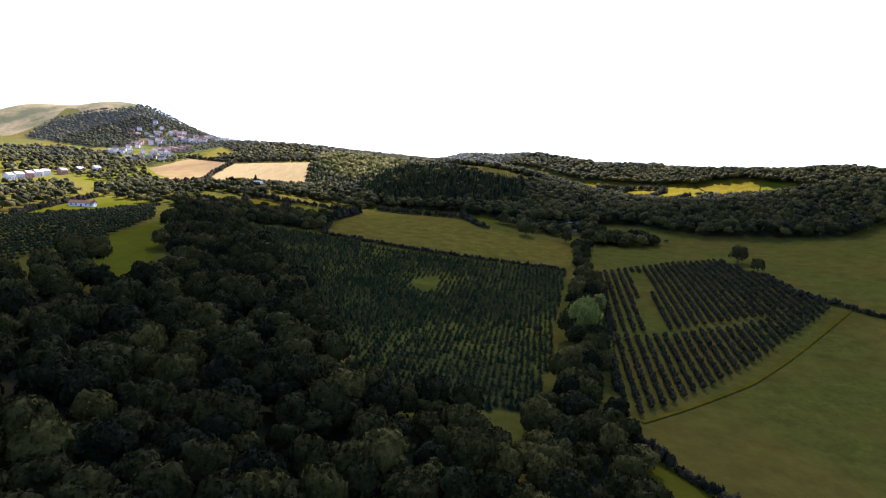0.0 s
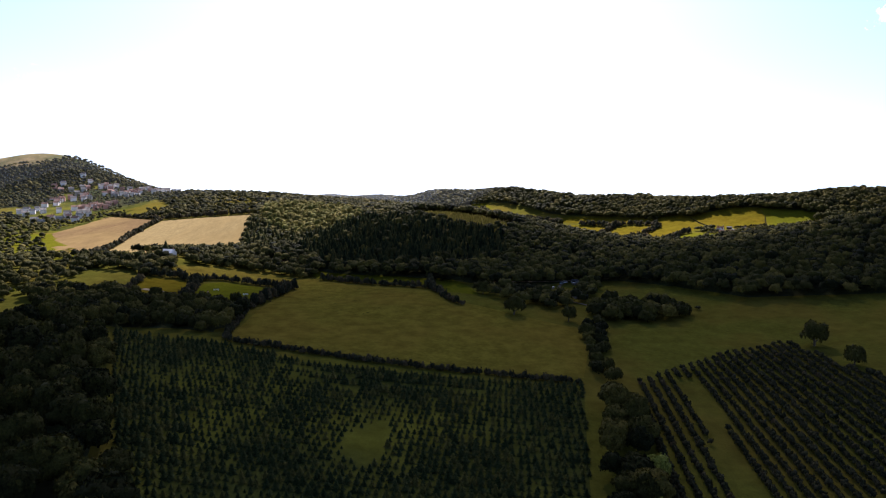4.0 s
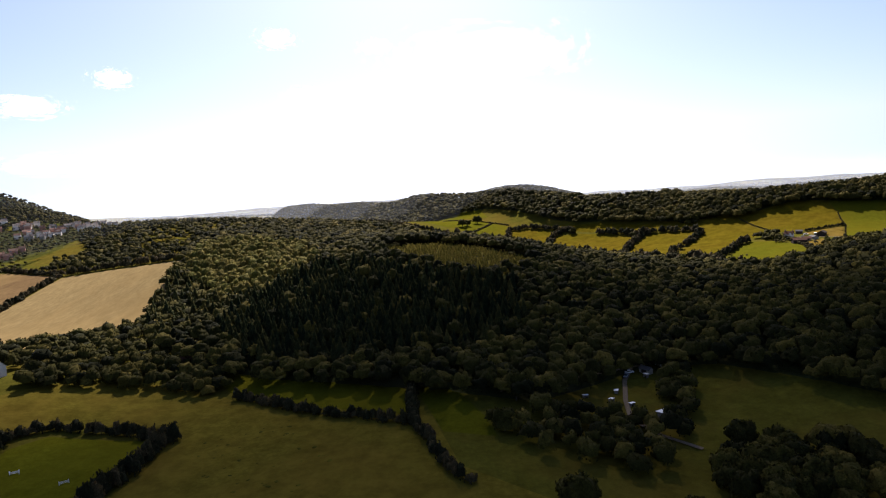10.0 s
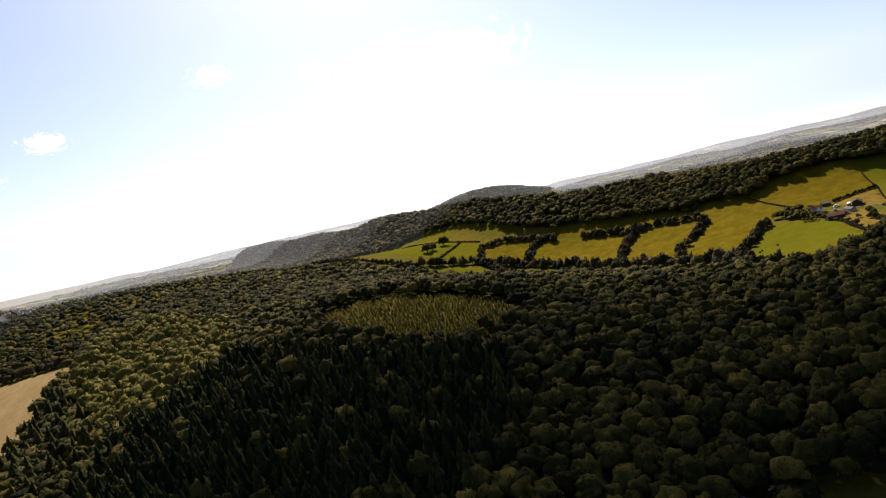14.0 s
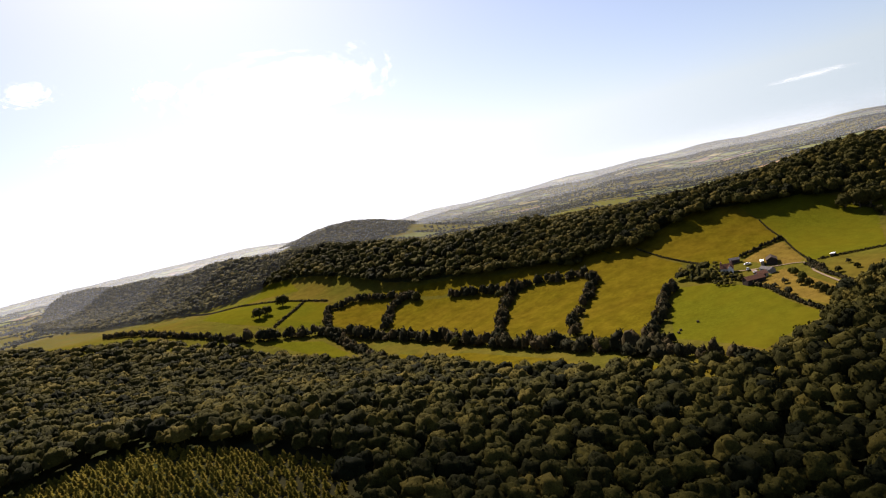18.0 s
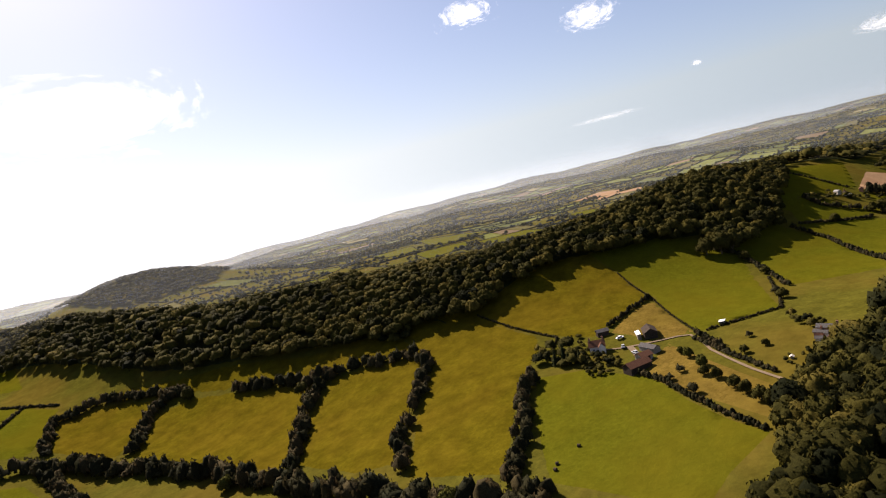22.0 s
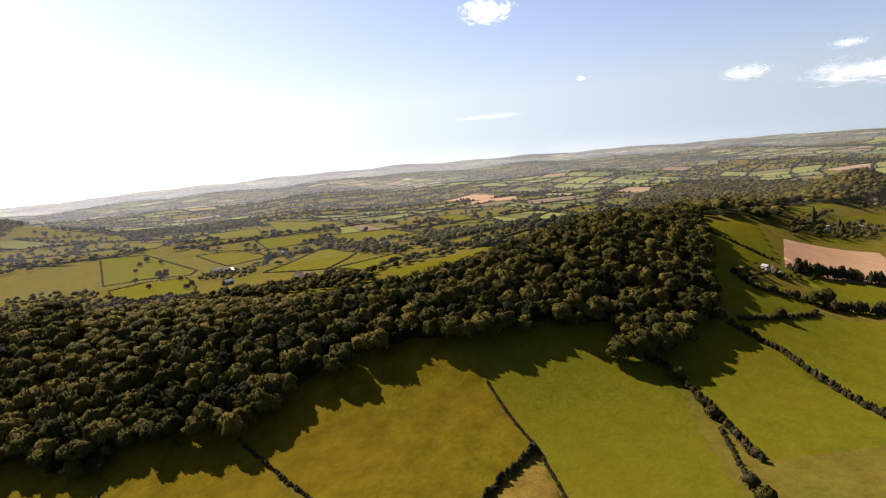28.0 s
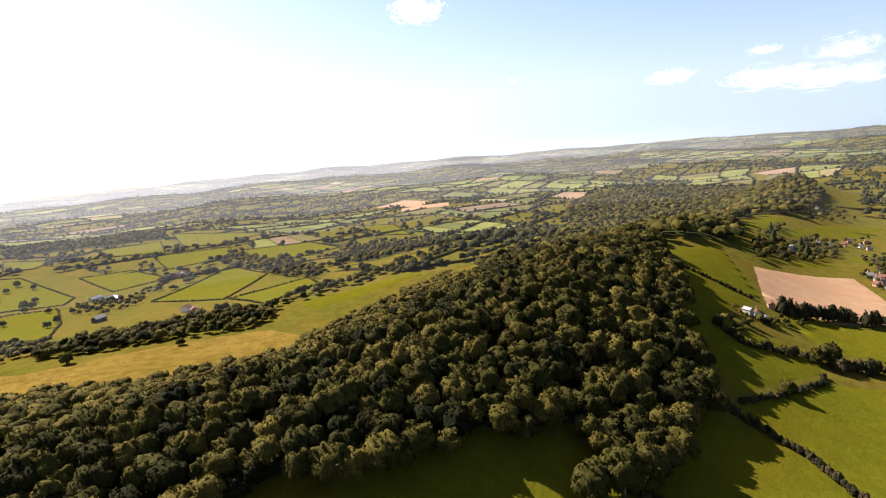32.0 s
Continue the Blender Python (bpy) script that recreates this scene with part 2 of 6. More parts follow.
SLOPES = [
    (620, 830, -21, 120), (780, 930, -14, 150), (550, 1250, 24, 220), (1000, 980, -8, 200), (850, 750, 30, 200), (-824, 1390, 18, 230),
    (-650, 750, 18, 240), (-100, 590, -14, 70), (215, 570, 21, 70), (130, 590, -7, 60), (-210, 600, 16, 80), (70, 800, 13, 80),
    (230, 1140, -4, 110), (590, 930, 49, 80), (450, 960, 4, 80), (740, 940, 27, 90), (-180, 720, -21, 90), (340, 690, -1, 80),
    (430, 745, -5, 80), (-400, 1200, 70, 250), (640, 1550, -14, 220), (330, 1300, 2, 200), (900, 1150, 43, 140), (-1020, 1400, 98, 120),
    (-760, 1340, 90, 110), (-600, 1350, -3, 120), (120, 1480, 7, 120), (20, 1760, 17, 140), (60, 1230, 24, 120), (620, 1010, 6, 65), (425, 625, 22, 70)]
RIDGE = [(1700, 1000), (1250, 965), (1050, 965), (740, 965), (590, 965), (470, 985), (385, 1060), (310, 1130),
         (240, 1230), (165, 1380), (60, 1650), (-50, 1950), (-190, 2250), (-350, 2550), (-580, 2980)]


def soft_step(a, b, v):
    t = np.clip((v - a) / (b - a), 0, 1)
    return t * t * (3 - 2 * t)


def to_line(x, y, line):
    best = np.full(np.shape(x), 1e9)
    for (a, b), (c, d) in zip(line, line[1:]):
        t = np.clip(((x - a) * (c - a) + (y - b) * (d - b)) / ((c - a) ** 2 + (d - b) ** 2), 0, 1)
        best = np.minimum(best, np.hypot(x - a - t * (c - a), y - b - t * (d - b)))
    return best


def ground_z(x, y):
    x, y = np.asarray(x, float), np.asarray(y, float)
    z = np.full(np.broadcast(x, y).shape, 50.0)
    for a, b, h, s in KNOLLS + SLOPES:
        z = z + h * np.exp(-((x - a) ** 2 + (y - b) ** 2) / (2 * s * s))
    z = z + (34 + 24 * np.clip((y - 1050) / 350, 0, 1)) * np.exp(-to_line(x, y, RIDGE) ** 2 / (2 * 52 ** 2))
    far = np.hypot(x - 300, y - 750)
    east = soft_step(radians(8), radians(42), np.arctan2(x - 300, np.maximum(y - 800, 1)))
    z = z + (6 + 62 * east) * soft_step(1500, 4900, far)
    z = z + 95 * np.exp(-((x - 405) ** 2 + (y - 2630) ** 2) / (2 * 190 ** 2))
    z = z + 34 * np.exp(-((x + 700) ** 2 + (y - 5100) ** 2) / (2 * 420 ** 2)) + 20 * np.exp(-((x + 50) ** 2 + (y - 5100) ** 2) / (2 * 330 ** 2))
    roll = np.sin(x * 0.0043 + 1.3) * np.sin(y * 0.0051 + 0.4) + 0.6 * np.sin(x * 0.0092 - y * 0.0071)
    z = z + 9 * roll * soft_step(900, 2200, far)
    return z


def inside(x, y, poly):
    hit_count = np.zeros(np.shape(x), bool)
    for (a, b), (c, d) in zip(poly, poly[1:] + poly[:1]):
        if b != d:
            hit_count ^= ((b > y) != (d > y)) & (x < (c - a) * (y - b) / (d - b) + a)
    return hit_count


def mesh_object(name, verts, faces, material, parent=None, smooth=True, tint=None, label=""):
    """One mesh from arrays: verts (n, 3), faces (m, 3) or (m, 4)."""
    me = bpy.data.meshes.new(name)
    verts, faces = np.asarray(verts, np.float32), np.asarray(faces, np.int32)
    k = faces.shape[1]
    me.vertices.add(len(verts))
    me.vertices.foreach_set("co", verts.ravel())
    me.loops.add(faces.size)
    me.loops.foreach_set("vertex_index", faces.ravel())
    me.polygons.add(len(faces))
    me.polygons.foreach_set("loop_start", np.arange(len(faces), dtype=np.int32) * k)
    me.polygons.foreach_set("loop_total", np.full(len(faces), k, np.int32))
    me.update(calc_edges=True)
    me.polygons.foreach_set("use_smooth", np.full(len(faces), smooth))
    if tint is not None:
        me.attributes.new("tint", "FLOAT", "POINT").data.foreach_set("value", np.asarray(tint, np.float32))
    me.materials.append(material)
    ob = new(name, me)
    ob.parent = parent
    if label:
        tagged(ob, label)
    return ob


def stretch_axis(lo, fine_lo, fine_hi, hi, step, grow):
    core = list(np.arange(fine_lo, fine_hi + 0.1, step))
    s, v = step, core[-1]
    while v < hi:
        s = min(s * grow, 90.0)
        v += s
        core.append(v)
    s, v = step, core[0]
    while v > lo:
        s = min(s * grow, 90.0)
        v -= s
        core.insert(0, v)
    return np.array(core)


xs = stretch_axis(-5200, -520, 820, 5600, 8.0, 1.05)
ys = stretch_axis(-4800, -60, 1300, 5900, 8.0, 1.05)
gx, gy = np.meshgrid(xs, ys, indexing="ij")
idx = np.arange(gx.size).reshape(gx.shape)
quads = np.stack([idx[:-1, :-1], idx[1:, :-1], idx[1:, 1:], idx[:-1, 1:]], -1).reshape(-1, 4)
ground = mesh_object("ground", np.stack([gx, gy, ground_z(gx, gy)], -1).reshape(-1, 3), quads, GRASS)
tagged(ground, "rolling grass farmland reaching the horizon", "ground", kind="structure")


def sheet(name, poly, material, label, step=6.0, lift=0.18, category="field"):
    """A field laid over the land: a clipped grid with a straight edge."""
    bm = bmesh.new()
    bm.faces.new([bm.verts.new((x, y, 0)) for x, y in poly])
    px, py = [p[0] for p in poly], [p[1] for p in poly]
    for axis, lo, hi in ((0, min(px), max(px)), (1, min(py), max(py))):
        v = math.floor(lo / step) * step + step
        while v < hi:
            co, no = [0, 0, 0], [0, 0, 0]
            co[axis], no[axis] = v, 1
            bmesh.ops.bisect_plane(bm, geom=bm.verts[:] + bm.edges[:] + bm.faces[:], plane_co=co, plane_no=no)
            v += step
    bmesh.ops.triangulate(bm, faces=bm.faces[:])
    co = np.array([v.co[:2] for v in bm.verts])
    z = ground_z(co[:, 0], co[:, 1])
    for v, h in zip(bm.verts, z):
        v.co.z = h + (0.0 if v.is_boundary else lift)
    bmesh.ops.recalc_face_normals(bm, faces=bm.faces[:])
    if bm.faces and sum(f.normal.z for f in bm.faces) < 0:
        bmesh.ops.reverse_faces(bm, faces=bm.faces[:])
    me = bpy.data.meshes.new(name)
    bm.to_mesh(me)
    bm.free()
    me.materials.append(material)
    me.polygons.foreach_set("use_smooth", [True] * len(me.polygons))
    return tagged(new(name, me), label, category, kind="structure")


# ---- plan of the fields, in metres ----
PLANTATION = [(-146, 401), (-95, 393), (-53, 374), (7, 365), (66, 360), (52, 296), (40, 235), (27, 176), (-18, 176), (-46, 218), (-96, 307)]
ORCHARD = [(86, 360), (139, 395), (178, 411), (190, 300), (117, 230), (60, 181), (57, 198), (67, 260)]
SHEEP = [(-92, 399), (-99, 575), (-68, 572), (10, 534), (19, 494), (70, 451), (89, 436), (68, 368), (4, 378), (-47, 387)]
FIELDS = [
    ("plantation_ground", PLANTATION, WEEDS, "grass and weeds under a conifer plantation"),
    ("orchard_grass", ORCHARD, GRASS, "mown grass between the rows of fruit trees"),
    ("young_plantation_ground", [(-30, 798), (14, 806), (86, 754), (80, 722), (50, 704), (4, 728)], LUSH, "bright grass under the young plantation"),
    ("pasture", SHEEP, GRAZED, "large close-grazed olive green pasture"),
    ("pasture", [(-199, 551), (-186, 575), (-170, 596), (-121, 600), (-82, 577), (-101, 546), (-131, 545), (-155, 540)], GRAZED, "tussocky pasture above the hedge"),
    ("paddock", [(-98, 534), (-143, 537), (-151, 524), (-141, 474), (-126, 463), (-99, 462)], LUSH, "mown green paddock inside tall hedges"),
    ("paddock", [(-188, 480), (-194, 526), (-160, 523), (-146, 476)], OLIVE, "dry paddock with a gravel drive"),
    ("pasture", [(-140, 651), (-77, 603), (-2, 565), (1, 535), (-37, 550), (-80, 577)], LUSH, "shaded green strip of pasture below the wood"),
    ("pasture", [(3, 563), (18, 569), (31, 532), (34, 514), (14, 520)], LUSH, "small green pasture beside a hedge"),
    ("stubble_field", [(-268, 598), (-300, 670), (-327, 780), (-341, 886), (-227, 892), (-207, 812), (-187, 723), (-214, 695), (-240, 656)], STRAW, "golden stubble field sloping up to a wood"),
    ("stubble_field", [(-425, 799), (-448, 956), (-351, 894), (-300, 660), (-330, 640)], SPENT, "reddish brown harvested field beside a hedge"),
    ("pasture", [(-448, 984), (-461, 1130), (-394, 990), (-392, 945)], GRASS, "green field below the village"),
    ("village_gardens", [(-658, 1102), (-672, 1172), (-645, 1249), (-592, 1328), (-532, 1260), (-448, 1080), (-434, 992), (-434, 902), (-424, 800), (-500, 800), (-580, 960)], WEEDS, "gardens and lanes between the village houses"),
    ("hilltop", [(-1180, 1500), (-1130, 1260), (-1000, 1170), (-900, 1165), (-862, 1232), (-872, 1300), (-830, 1275), (-770, 1200), (-735, 1225), (-730, 1275), (-715, 1330), (-740, 1470), (-900, 1600)], HEATH, "bare rounded hilltop of dry grass"),
    ("pasture", [(330, 879), (344, 860), (347, 828), (344, 818), (335, 800), (328, 780), (325, 765), (302, 766), (282, 763), (281, 780), (274, 816), (303, 853)], LUSH, "bright green mown field in front of the farm"),
    ("pasture", [(333, 1025), (358, 1000), (364, 966), (364, 912), (353, 900), (321, 883), (292, 856), (270, 836), (250, 875), (282, 917), (303, 938), (324, 980)], OLIVE, "long olive pasture running up to the wood"),
    ("pasture", [(320, 970), (300, 996), (281, 1014), (250, 987), (226, 950), (240, 905), (253, 892), (284, 927), (310, 950)], OLIVE, "olive pasture between two tree belts"),
    ("pasture", [(280, 1019), (262, 1040), (236, 1081), (214, 1110), (190, 1117), (167, 1069), (192, 1012), (222, 951), (249, 990)], OLIVE, "olive pasture with thick hedges"),
    ("pasture", [(203, 1126), (180, 1154), (158, 1169), (132, 1160), (124, 1125), (160, 1075), (187, 1119)], OLIVE, "small dry pasture among hedges"),
    ("pasture", [(137, 1194), (114, 1225), (80, 1139), (117, 1123)], LUSH, "bright green small field"),
    ("pasture", [(-43, 1571), (51, 1349), (115, 1278), (110, 1350), (50, 1500), (-50, 1668)], LUSH, "green field under the wooded ridge"),
    ("pasture", [(61, 1285), (112, 1229), (75, 1143), (40, 1171), (10, 1215), (20, 1330)], LUSH, "green field with single trees"),
    ("pasture", [(184, 1172), (240, 1120), (285, 1054), (306, 1034), (330, 1008), (322, 978), (297, 1007), (270, 1034), (237, 1084), (217, 1114), (162, 1174)], OLIVE, "narrow dry strip below the ridge wood"),
    ("pasture", [(156, 1000), (199, 935), (227, 848), (210, 823), (191, 841), (181, 866), (171, 915)], OLIVE, "dry valley pasture beside the wood"),
    ("pasture", [(21, 1153), (67, 1100), (114, 1079), (129, 1030), (118, 1020), (60, 1104)], LUSH, "green strip beside the wood"),
    ("pasture", [(236, 811), (247, 791), (257, 764), (253, 760), (233, 800)], OLIVE, "small dry clearing beside the wood"),
    ("pasture", [(360, 975), (384, 978), (430, 968), (452, 945), (444, 917), (429, 884), (412, 883), (389, 882), (374, 880), (369, 898), (366, 921)], OLIVE, "olive field crossed by the shadow of the wood"),
    ("pasture", [(444.5, 917), (453, 944), (500, 925), (520, 892), (504, 868), (433, 813), (395, 831), (395, 835), (430, 883)], LUSH, "green field above the farm"),
    ("rough_paddock", [(426, 881), (393, 834), (381, 845), (382, 862), (381, 874), (410, 881)], ROUGH, "rough straw-coloured paddock by the barns"),
    ("pasture", [(576, 869), (638, 847), (664, 820), (700, 770), (560, 770), (534, 803), (546, 815), (570, 846)], LUSH, "bright green field bounded by hedges"),
    ("pasture", [(567, 885), (567, 845), (540, 814), (516, 790), (470, 826), (492, 846), (506, 868), (508, 885)], LUSH, "green field beside the wood"),
    ("pasture", [(600, 884), (638, 893), (651, 895), (675, 853), (646, 850), (584, 870)], LUSH, "green field with a curved hedge"),
    ("pasture", [(690, 950), (810, 930), (726, 888), (640, 895), (600, 880), (590, 895), (650, 925)], LUSH, "green field lying along the wood"),
    ("ploughed_field", [(788, 903), (864, 853), (756, 818), (730, 850), (724, 886)], TILTH, "pale reddish ploughed field"),
    ("pasture", [(712, 878), (745, 817), (698, 815), (682, 852)], LUSH, "green field behind a tree belt"),
    ("pasture", [(395, 827), (427, 810), (391, 781), (369, 778), (381, 809)], GRASS, "green orchard field with scattered young trees"),
    ("rough_paddock", [(378, 838), (352, 774), (333, 769), (346, 826), (354, 832)], ROUGH, "dry orchard paddock below the farm"),
    ("pasture", [(476, 1268), (530, 1246), (573, 1226), (613, 1198), (618, 1152), (573, 1136), (536, 1156), (500, 1166), (464, 1200), (435, 1240), (425, 1300), (450, 1320)], ROUGH, "dry golden meadow behind the ridge"),
    ("pasture", [(674, 1505), (864, 1639), (833, 1504), (680, 1364)], LUSH, "large bright green field on the plain"),
    ("pasture", [(716, 1812), (781, 1785), (779, 1660), (696, 1654)], LUSH, "green field on the plain"),
    ("pasture", [(682, 1360), (773, 1345), (731, 1278), (663, 1270)], LUSH, "green field on the plain"),
    ("pasture", [(670, 1235), (773, 1185), (761, 1168), (664, 1202)], LUSH, "green strip along the wood"),
    ("pasture", [(955, 1745), (1053, 1680), (1022, 1565), (934, 1572), (914, 1655)], LUSH, "green field on the plain"),
    ("pasture", [(850, 2080), (957, 2032), (887, 1878), (829, 1949)], LUSH, "green field on the plain"),
    ("pasture", [(1034, 2128), (1113, 1890), (972, 1848), (936, 1906)], LUSH, "green field on the plain"),
    ("pasture", [(613, 1985), (671, 1915), (656, 1672), (629, 1635), (580, 1675), (526, 1677)], LUSH, "green field with single trees on the plain"),
    ("pasture", [(516, 1622), (575, 1645), (616, 1615), (575, 1490), (526, 1382), (511, 1432), (475, 1464)], LUSH, "bright green field with bushes on the plain"),
    ("pasture", [(858, 1865), (967, 1804), (938, 1745), (882, 1714), (809, 1726)], LUSH, "long green field between hedges on the plain"),
    ("pasture", [(715, 2143), (765, 2043), (711, 1985), (678, 2020)], LUSH, "pale green field on the plain"),
    ("pasture", [(1232, 1728), (1261, 1663), (1151, 1520), (1141, 1590)], LUSH, "rounded green field on the plain"),
    ("ploughed_field", [(1586, 2033), (1718, 2033), (1686, 1897), (1561, 1846)], TILTH, "reddish ploughed field on the plain"),
    ("ploughed_field", [(1518, 1883), (1649, 1813), (1553, 1740), (1458, 1806)], TILTH, "brown ploughed field on the plain"),
    ("pasture", [(1014, 960), (1161, 945), (1100, 929), (990, 932), (954, 941)], LUSH, "green field below the distant ridge"),
    ("pasture", [(1010, 923), (1205, 904), (1288, 847), (1199, 858), (1074, 895), (994, 915)], LUSH, "long green field behind the village"),
    ("pasture", [(999, 878), (979, 822), (935, 818), (934, 836), (977, 865)], LUSH, "green field between the village lanes"),
    ("pasture", [(848, 897), (945, 862), (909, 867), (866, 878), (842, 893)], LUSH, "narrow green field beside the church"),
    ("glade", [(-190, 302), (-196, 378), (-172, 332), (-158, 303), (-136, 252), (-140, 236), (-160, 250)], LUSH, "bright grass glade between two woods"),
    ("pasture", [(-277, 350), (-290, 470), (-246, 484), (-238, 450), (-256, 335)], LUSH, "bright strip of meadow beside the dark orchard"),
    ("pasture", [(54, 158), (61, 160), (70, 138), (82, 112), (60, 105), (48, 128)], LUSH, "green field below a hedge"),
    ("pasture", [(-345, 560), (-262, 600), (-300, 655), (-425, 795), (-470, 780), (-420, 640)], LUSH, "bright green field below the harvested fields"),
]
for name, poly, material, label in FIELDS:
    sheet(name, poly, material, label)

# ---- trees ----
rng = np.random.default_rng(11)


def ball(sub):
    bm = bmesh.new()
    bmesh.ops.create_icosphere(bm, subdivisions=sub, radius=1.0)
    bm.verts.index_update()
    v = np.array([p.co[:] for p in bm.verts])
    f = np.array([[p.index for p in q.verts] for q in bm.faces])
    bm.free()
    return v, f


BALLS = {k: ball(k) for k in (1, 2, 3)}


def broad_crown(r, sub, lobes, cards, card=0.15, low=-0.5, lobe=(0.26, 0.40)):
    """A crown of rounded boughs, sprinkled with leaf clumps. Unit size: radius about 1, foot at 0, top at about 1.6."""
    v, f = BALLS[sub]
    cen, rad = [np.zeros(3)], [0.50]
    for i in range(lobes):
        z = r.uniform(-0.35, 0.95)
        a = i * 2.4 + r.uniform(0, 1.0)
        d = np.array([math.cos(a) * math.sqrt(1 - z * z), math.sin(a) * math.sqrt(1 - z * z), z])
        cen.append(d * r.uniform(0.52, 0.70))
        rad.append(r.uniform(*lobe))
    cen, rad = np.array(cen), np.array(rad)

    def reach(d):
        b = d @ cen.T
        q = rad[None] ** 2 - (cen ** 2).sum(1)[None] + b ** 2
        return np.where(q > 0, b + np.sqrt(np.maximum(q, 0)), 0).max(1)

    squash, mid = np.array((1, 1, 0.82)), np.array((0, 0, 0.82))
    body = v * (reach(v) * (1 + (0.05 if sub > 2 else 0.02) * r.standard_normal(len(v))))[:, None] * squash + mid
    keep = v[f].mean(1)[:, 2] > low
    used = np.unique(f[keep])
    renum = np.zeros(len(v), int)
    renum[used] = np.arange(len(used))
    V, F = [body[used]], [renum[f[keep]]]
    if cards:
        d = r.standard_normal((cards, 3))
        d[:, 2] = np.abs(d[:, 2]) * 1.1 - 0.35
        d /= np.linalg.norm(d, axis=1)[:, None]
        at = d * (reach(d) * r.uniform(0.94, 1.04, cards))[:, None] * squash + mid
        tilt = d + 0.7 * r.standard_normal((cards, 3))
        tilt /= np.linalg.norm(tilt, axis=1)[:, None]
        u = np.cross(tilt, r.standard_normal((cards, 3)))
        u /= np.linalg.norm(u, axis=1)[:, None]
        w = np.cross(tilt, u)
        size = card * r.uniform(0.5, 1.2, (cards, 1))
        quad = np.stack([at - u * size, at - w * size * 0.8 + tilt * size * 0.3, at + u * size, at + w * size * 0.8 + tilt * size * 0.3], 1)
        V.append(quad.reshape(-1, 3))
        base = len(used) + 4 * np.arange(cards)[:, None]
        F.append(np.concatenate([base + [0, 1, 2], base + [0, 2, 3]]))
    return np.concatenate(V), np.concatenate(F)


def conifer_crown(r, tiers, points):
    """A spire of drooping, ragged skirts of boughs. Unit height 1, radius about 0.2."""
    V, F, n = [], [], 0
    for i in range(tiers):
        f = i / tiers
        z0, top = 0.06 + 0.80 * f, 0.06 + 0.80 * f + 0.34 * (1 - 0.45 * f)
        rad = 0.21 * (1 - f) ** 0.85 + 0.015
        a = np.linspace(0, 2 * math.pi, 2 * points, endpoint=False) + r.uniform(0, 3)
        rr = rad * np.where(np.arange(2 * points) % 2, 0.50, 1.0) * r.uniform(0.75, 1.2, 2 * points)
        ring = np.stack([rr * np.cos(a), rr * np.sin(a), z0 + 0.02 * r.standard_normal(2 * points)], 1)
        V.append(np.concatenate([ring, [[0, 0, min(top, 1.0)]]]))
        k = np.arange(2 * points)
        F.append(np.stack([n + k, n + (k + 1) % (2 * points), np.full(2 * points, n + 2 * points)], 1))
        n += 2 * points + 1
    return np.concatenate(V), np.concatenate(F)


tr = np.random.default_rng(5)
CLOSE_CROWNS = [broad_crown(tr, 3, 38, 520, 0.095, -0.25, (0.16, 0.28)) for _ in range(9)]
NEAR_CROWNS = [broad_crown(tr, 3, 34, 270, 0.09, -0.1, (0.16, 0.28)) for _ in range(9)]
HILL_CROWNS = [broad_crown(tr, 3, 26, 75, 0.095, 0.05, (0.18, 0.30)) for _ in range(10)]
MID_CROWNS = [broad_crown(tr, 2, 12, 60, 0.12, -0.1, (0.26, 0.38)) for _ in range(10)]
FAR_CROWNS = [broad_crown(tr, 2, 9, 6, 0.22, -0.1) for _ in range(8)]
HEDGE_CROWNS = [broad_crown(tr, 2, 10, 60, 0.14, -0.1) for _ in range(7)]
ROW_CROWNS = [broad_crown(tr, 2, 6, 16, 0.28, -0.3) for _ in range(6)]
SPIRES = [conifer_crown(tr, 9, 8) for _ in range(5)]
SMALL_SPIRES = [conifer_crown(tr, 4, 5) for _ in range(5)]


def plant(name, spots, kinds, material, label, category, r, parent=None, tint=(0.5, 0.22), kind="stuff"):
    """Joins one crown per spot (x, y, foot, width, height) into one mesh."""
    spots = np.asarray(spots, float)
    which = r.integers(0, len(kinds), len(spots))
    V, F, T, n = [], [], [], 0
    tone = np.clip(r.normal(tint[0], tint[1], len(spots)), 0.02, 0.98)
    turn = r.uniform(0, 2 * math.pi, len(spots))
    for k, (v, f) in enumerate(kinds):
        m = which == k
        if not m.any():
            continue
        s, c, q = np.sin(turn[m])[:, None], np.cos(turn[m])[:, None], spots[m]
        x = (v[None, :, 0] * c - v[None, :, 1] * s) * q[:, 3:4] + q[:, 0:1]
        y = (v[None, :, 0] * s + v[None, :, 1] * c) * q[:, 3:4] + q[:, 1:2]
        z = v[None, :, 2] * q[:, 4:5] + q[:, 2:3]
        V.append(np.stack([x, y, z], -1).reshape(-1, 3))
        F.append((f[None] + (n + len(v) * np.arange(len(q)))[:, None, None]).reshape(-1, 3))
        T.append(np.repeat(tone[m], len(v)))
        n += len(v) * len(q)
    ob = mesh_object(name, np.concatenate(V), np.concatenate(F), material, parent, True, np.concatenate(T))
    return tagged(ob, label, category, kind=kind)


def scatter(poly, gap, r, avoid=()):
    """Spots at about one gap from each other inside a polygon: a jittered hexagon grid."""
    px, py = np.array(poly).T
    a = np.arange(px.min(), px.max() + gap, gap)
    b = np.arange(py.min(), py.max() + gap, gap * 0.87)
    x, y = np.meshgrid(a, b, indexing="ij")
    x = x + (np.arange(len(b)) % 2)[None] * gap / 2
    x = (x + r.uniform(-0.38, 0.38, x.shape) * gap).ravel()
    y = (y + r.uniform(-0.38, 0.38, y.shape) * gap).ravel()
    ok = inside(x, y, poly)
    for other in avoid:
        ok &= ~inside(x, y, other)
    return x[ok], y[ok]


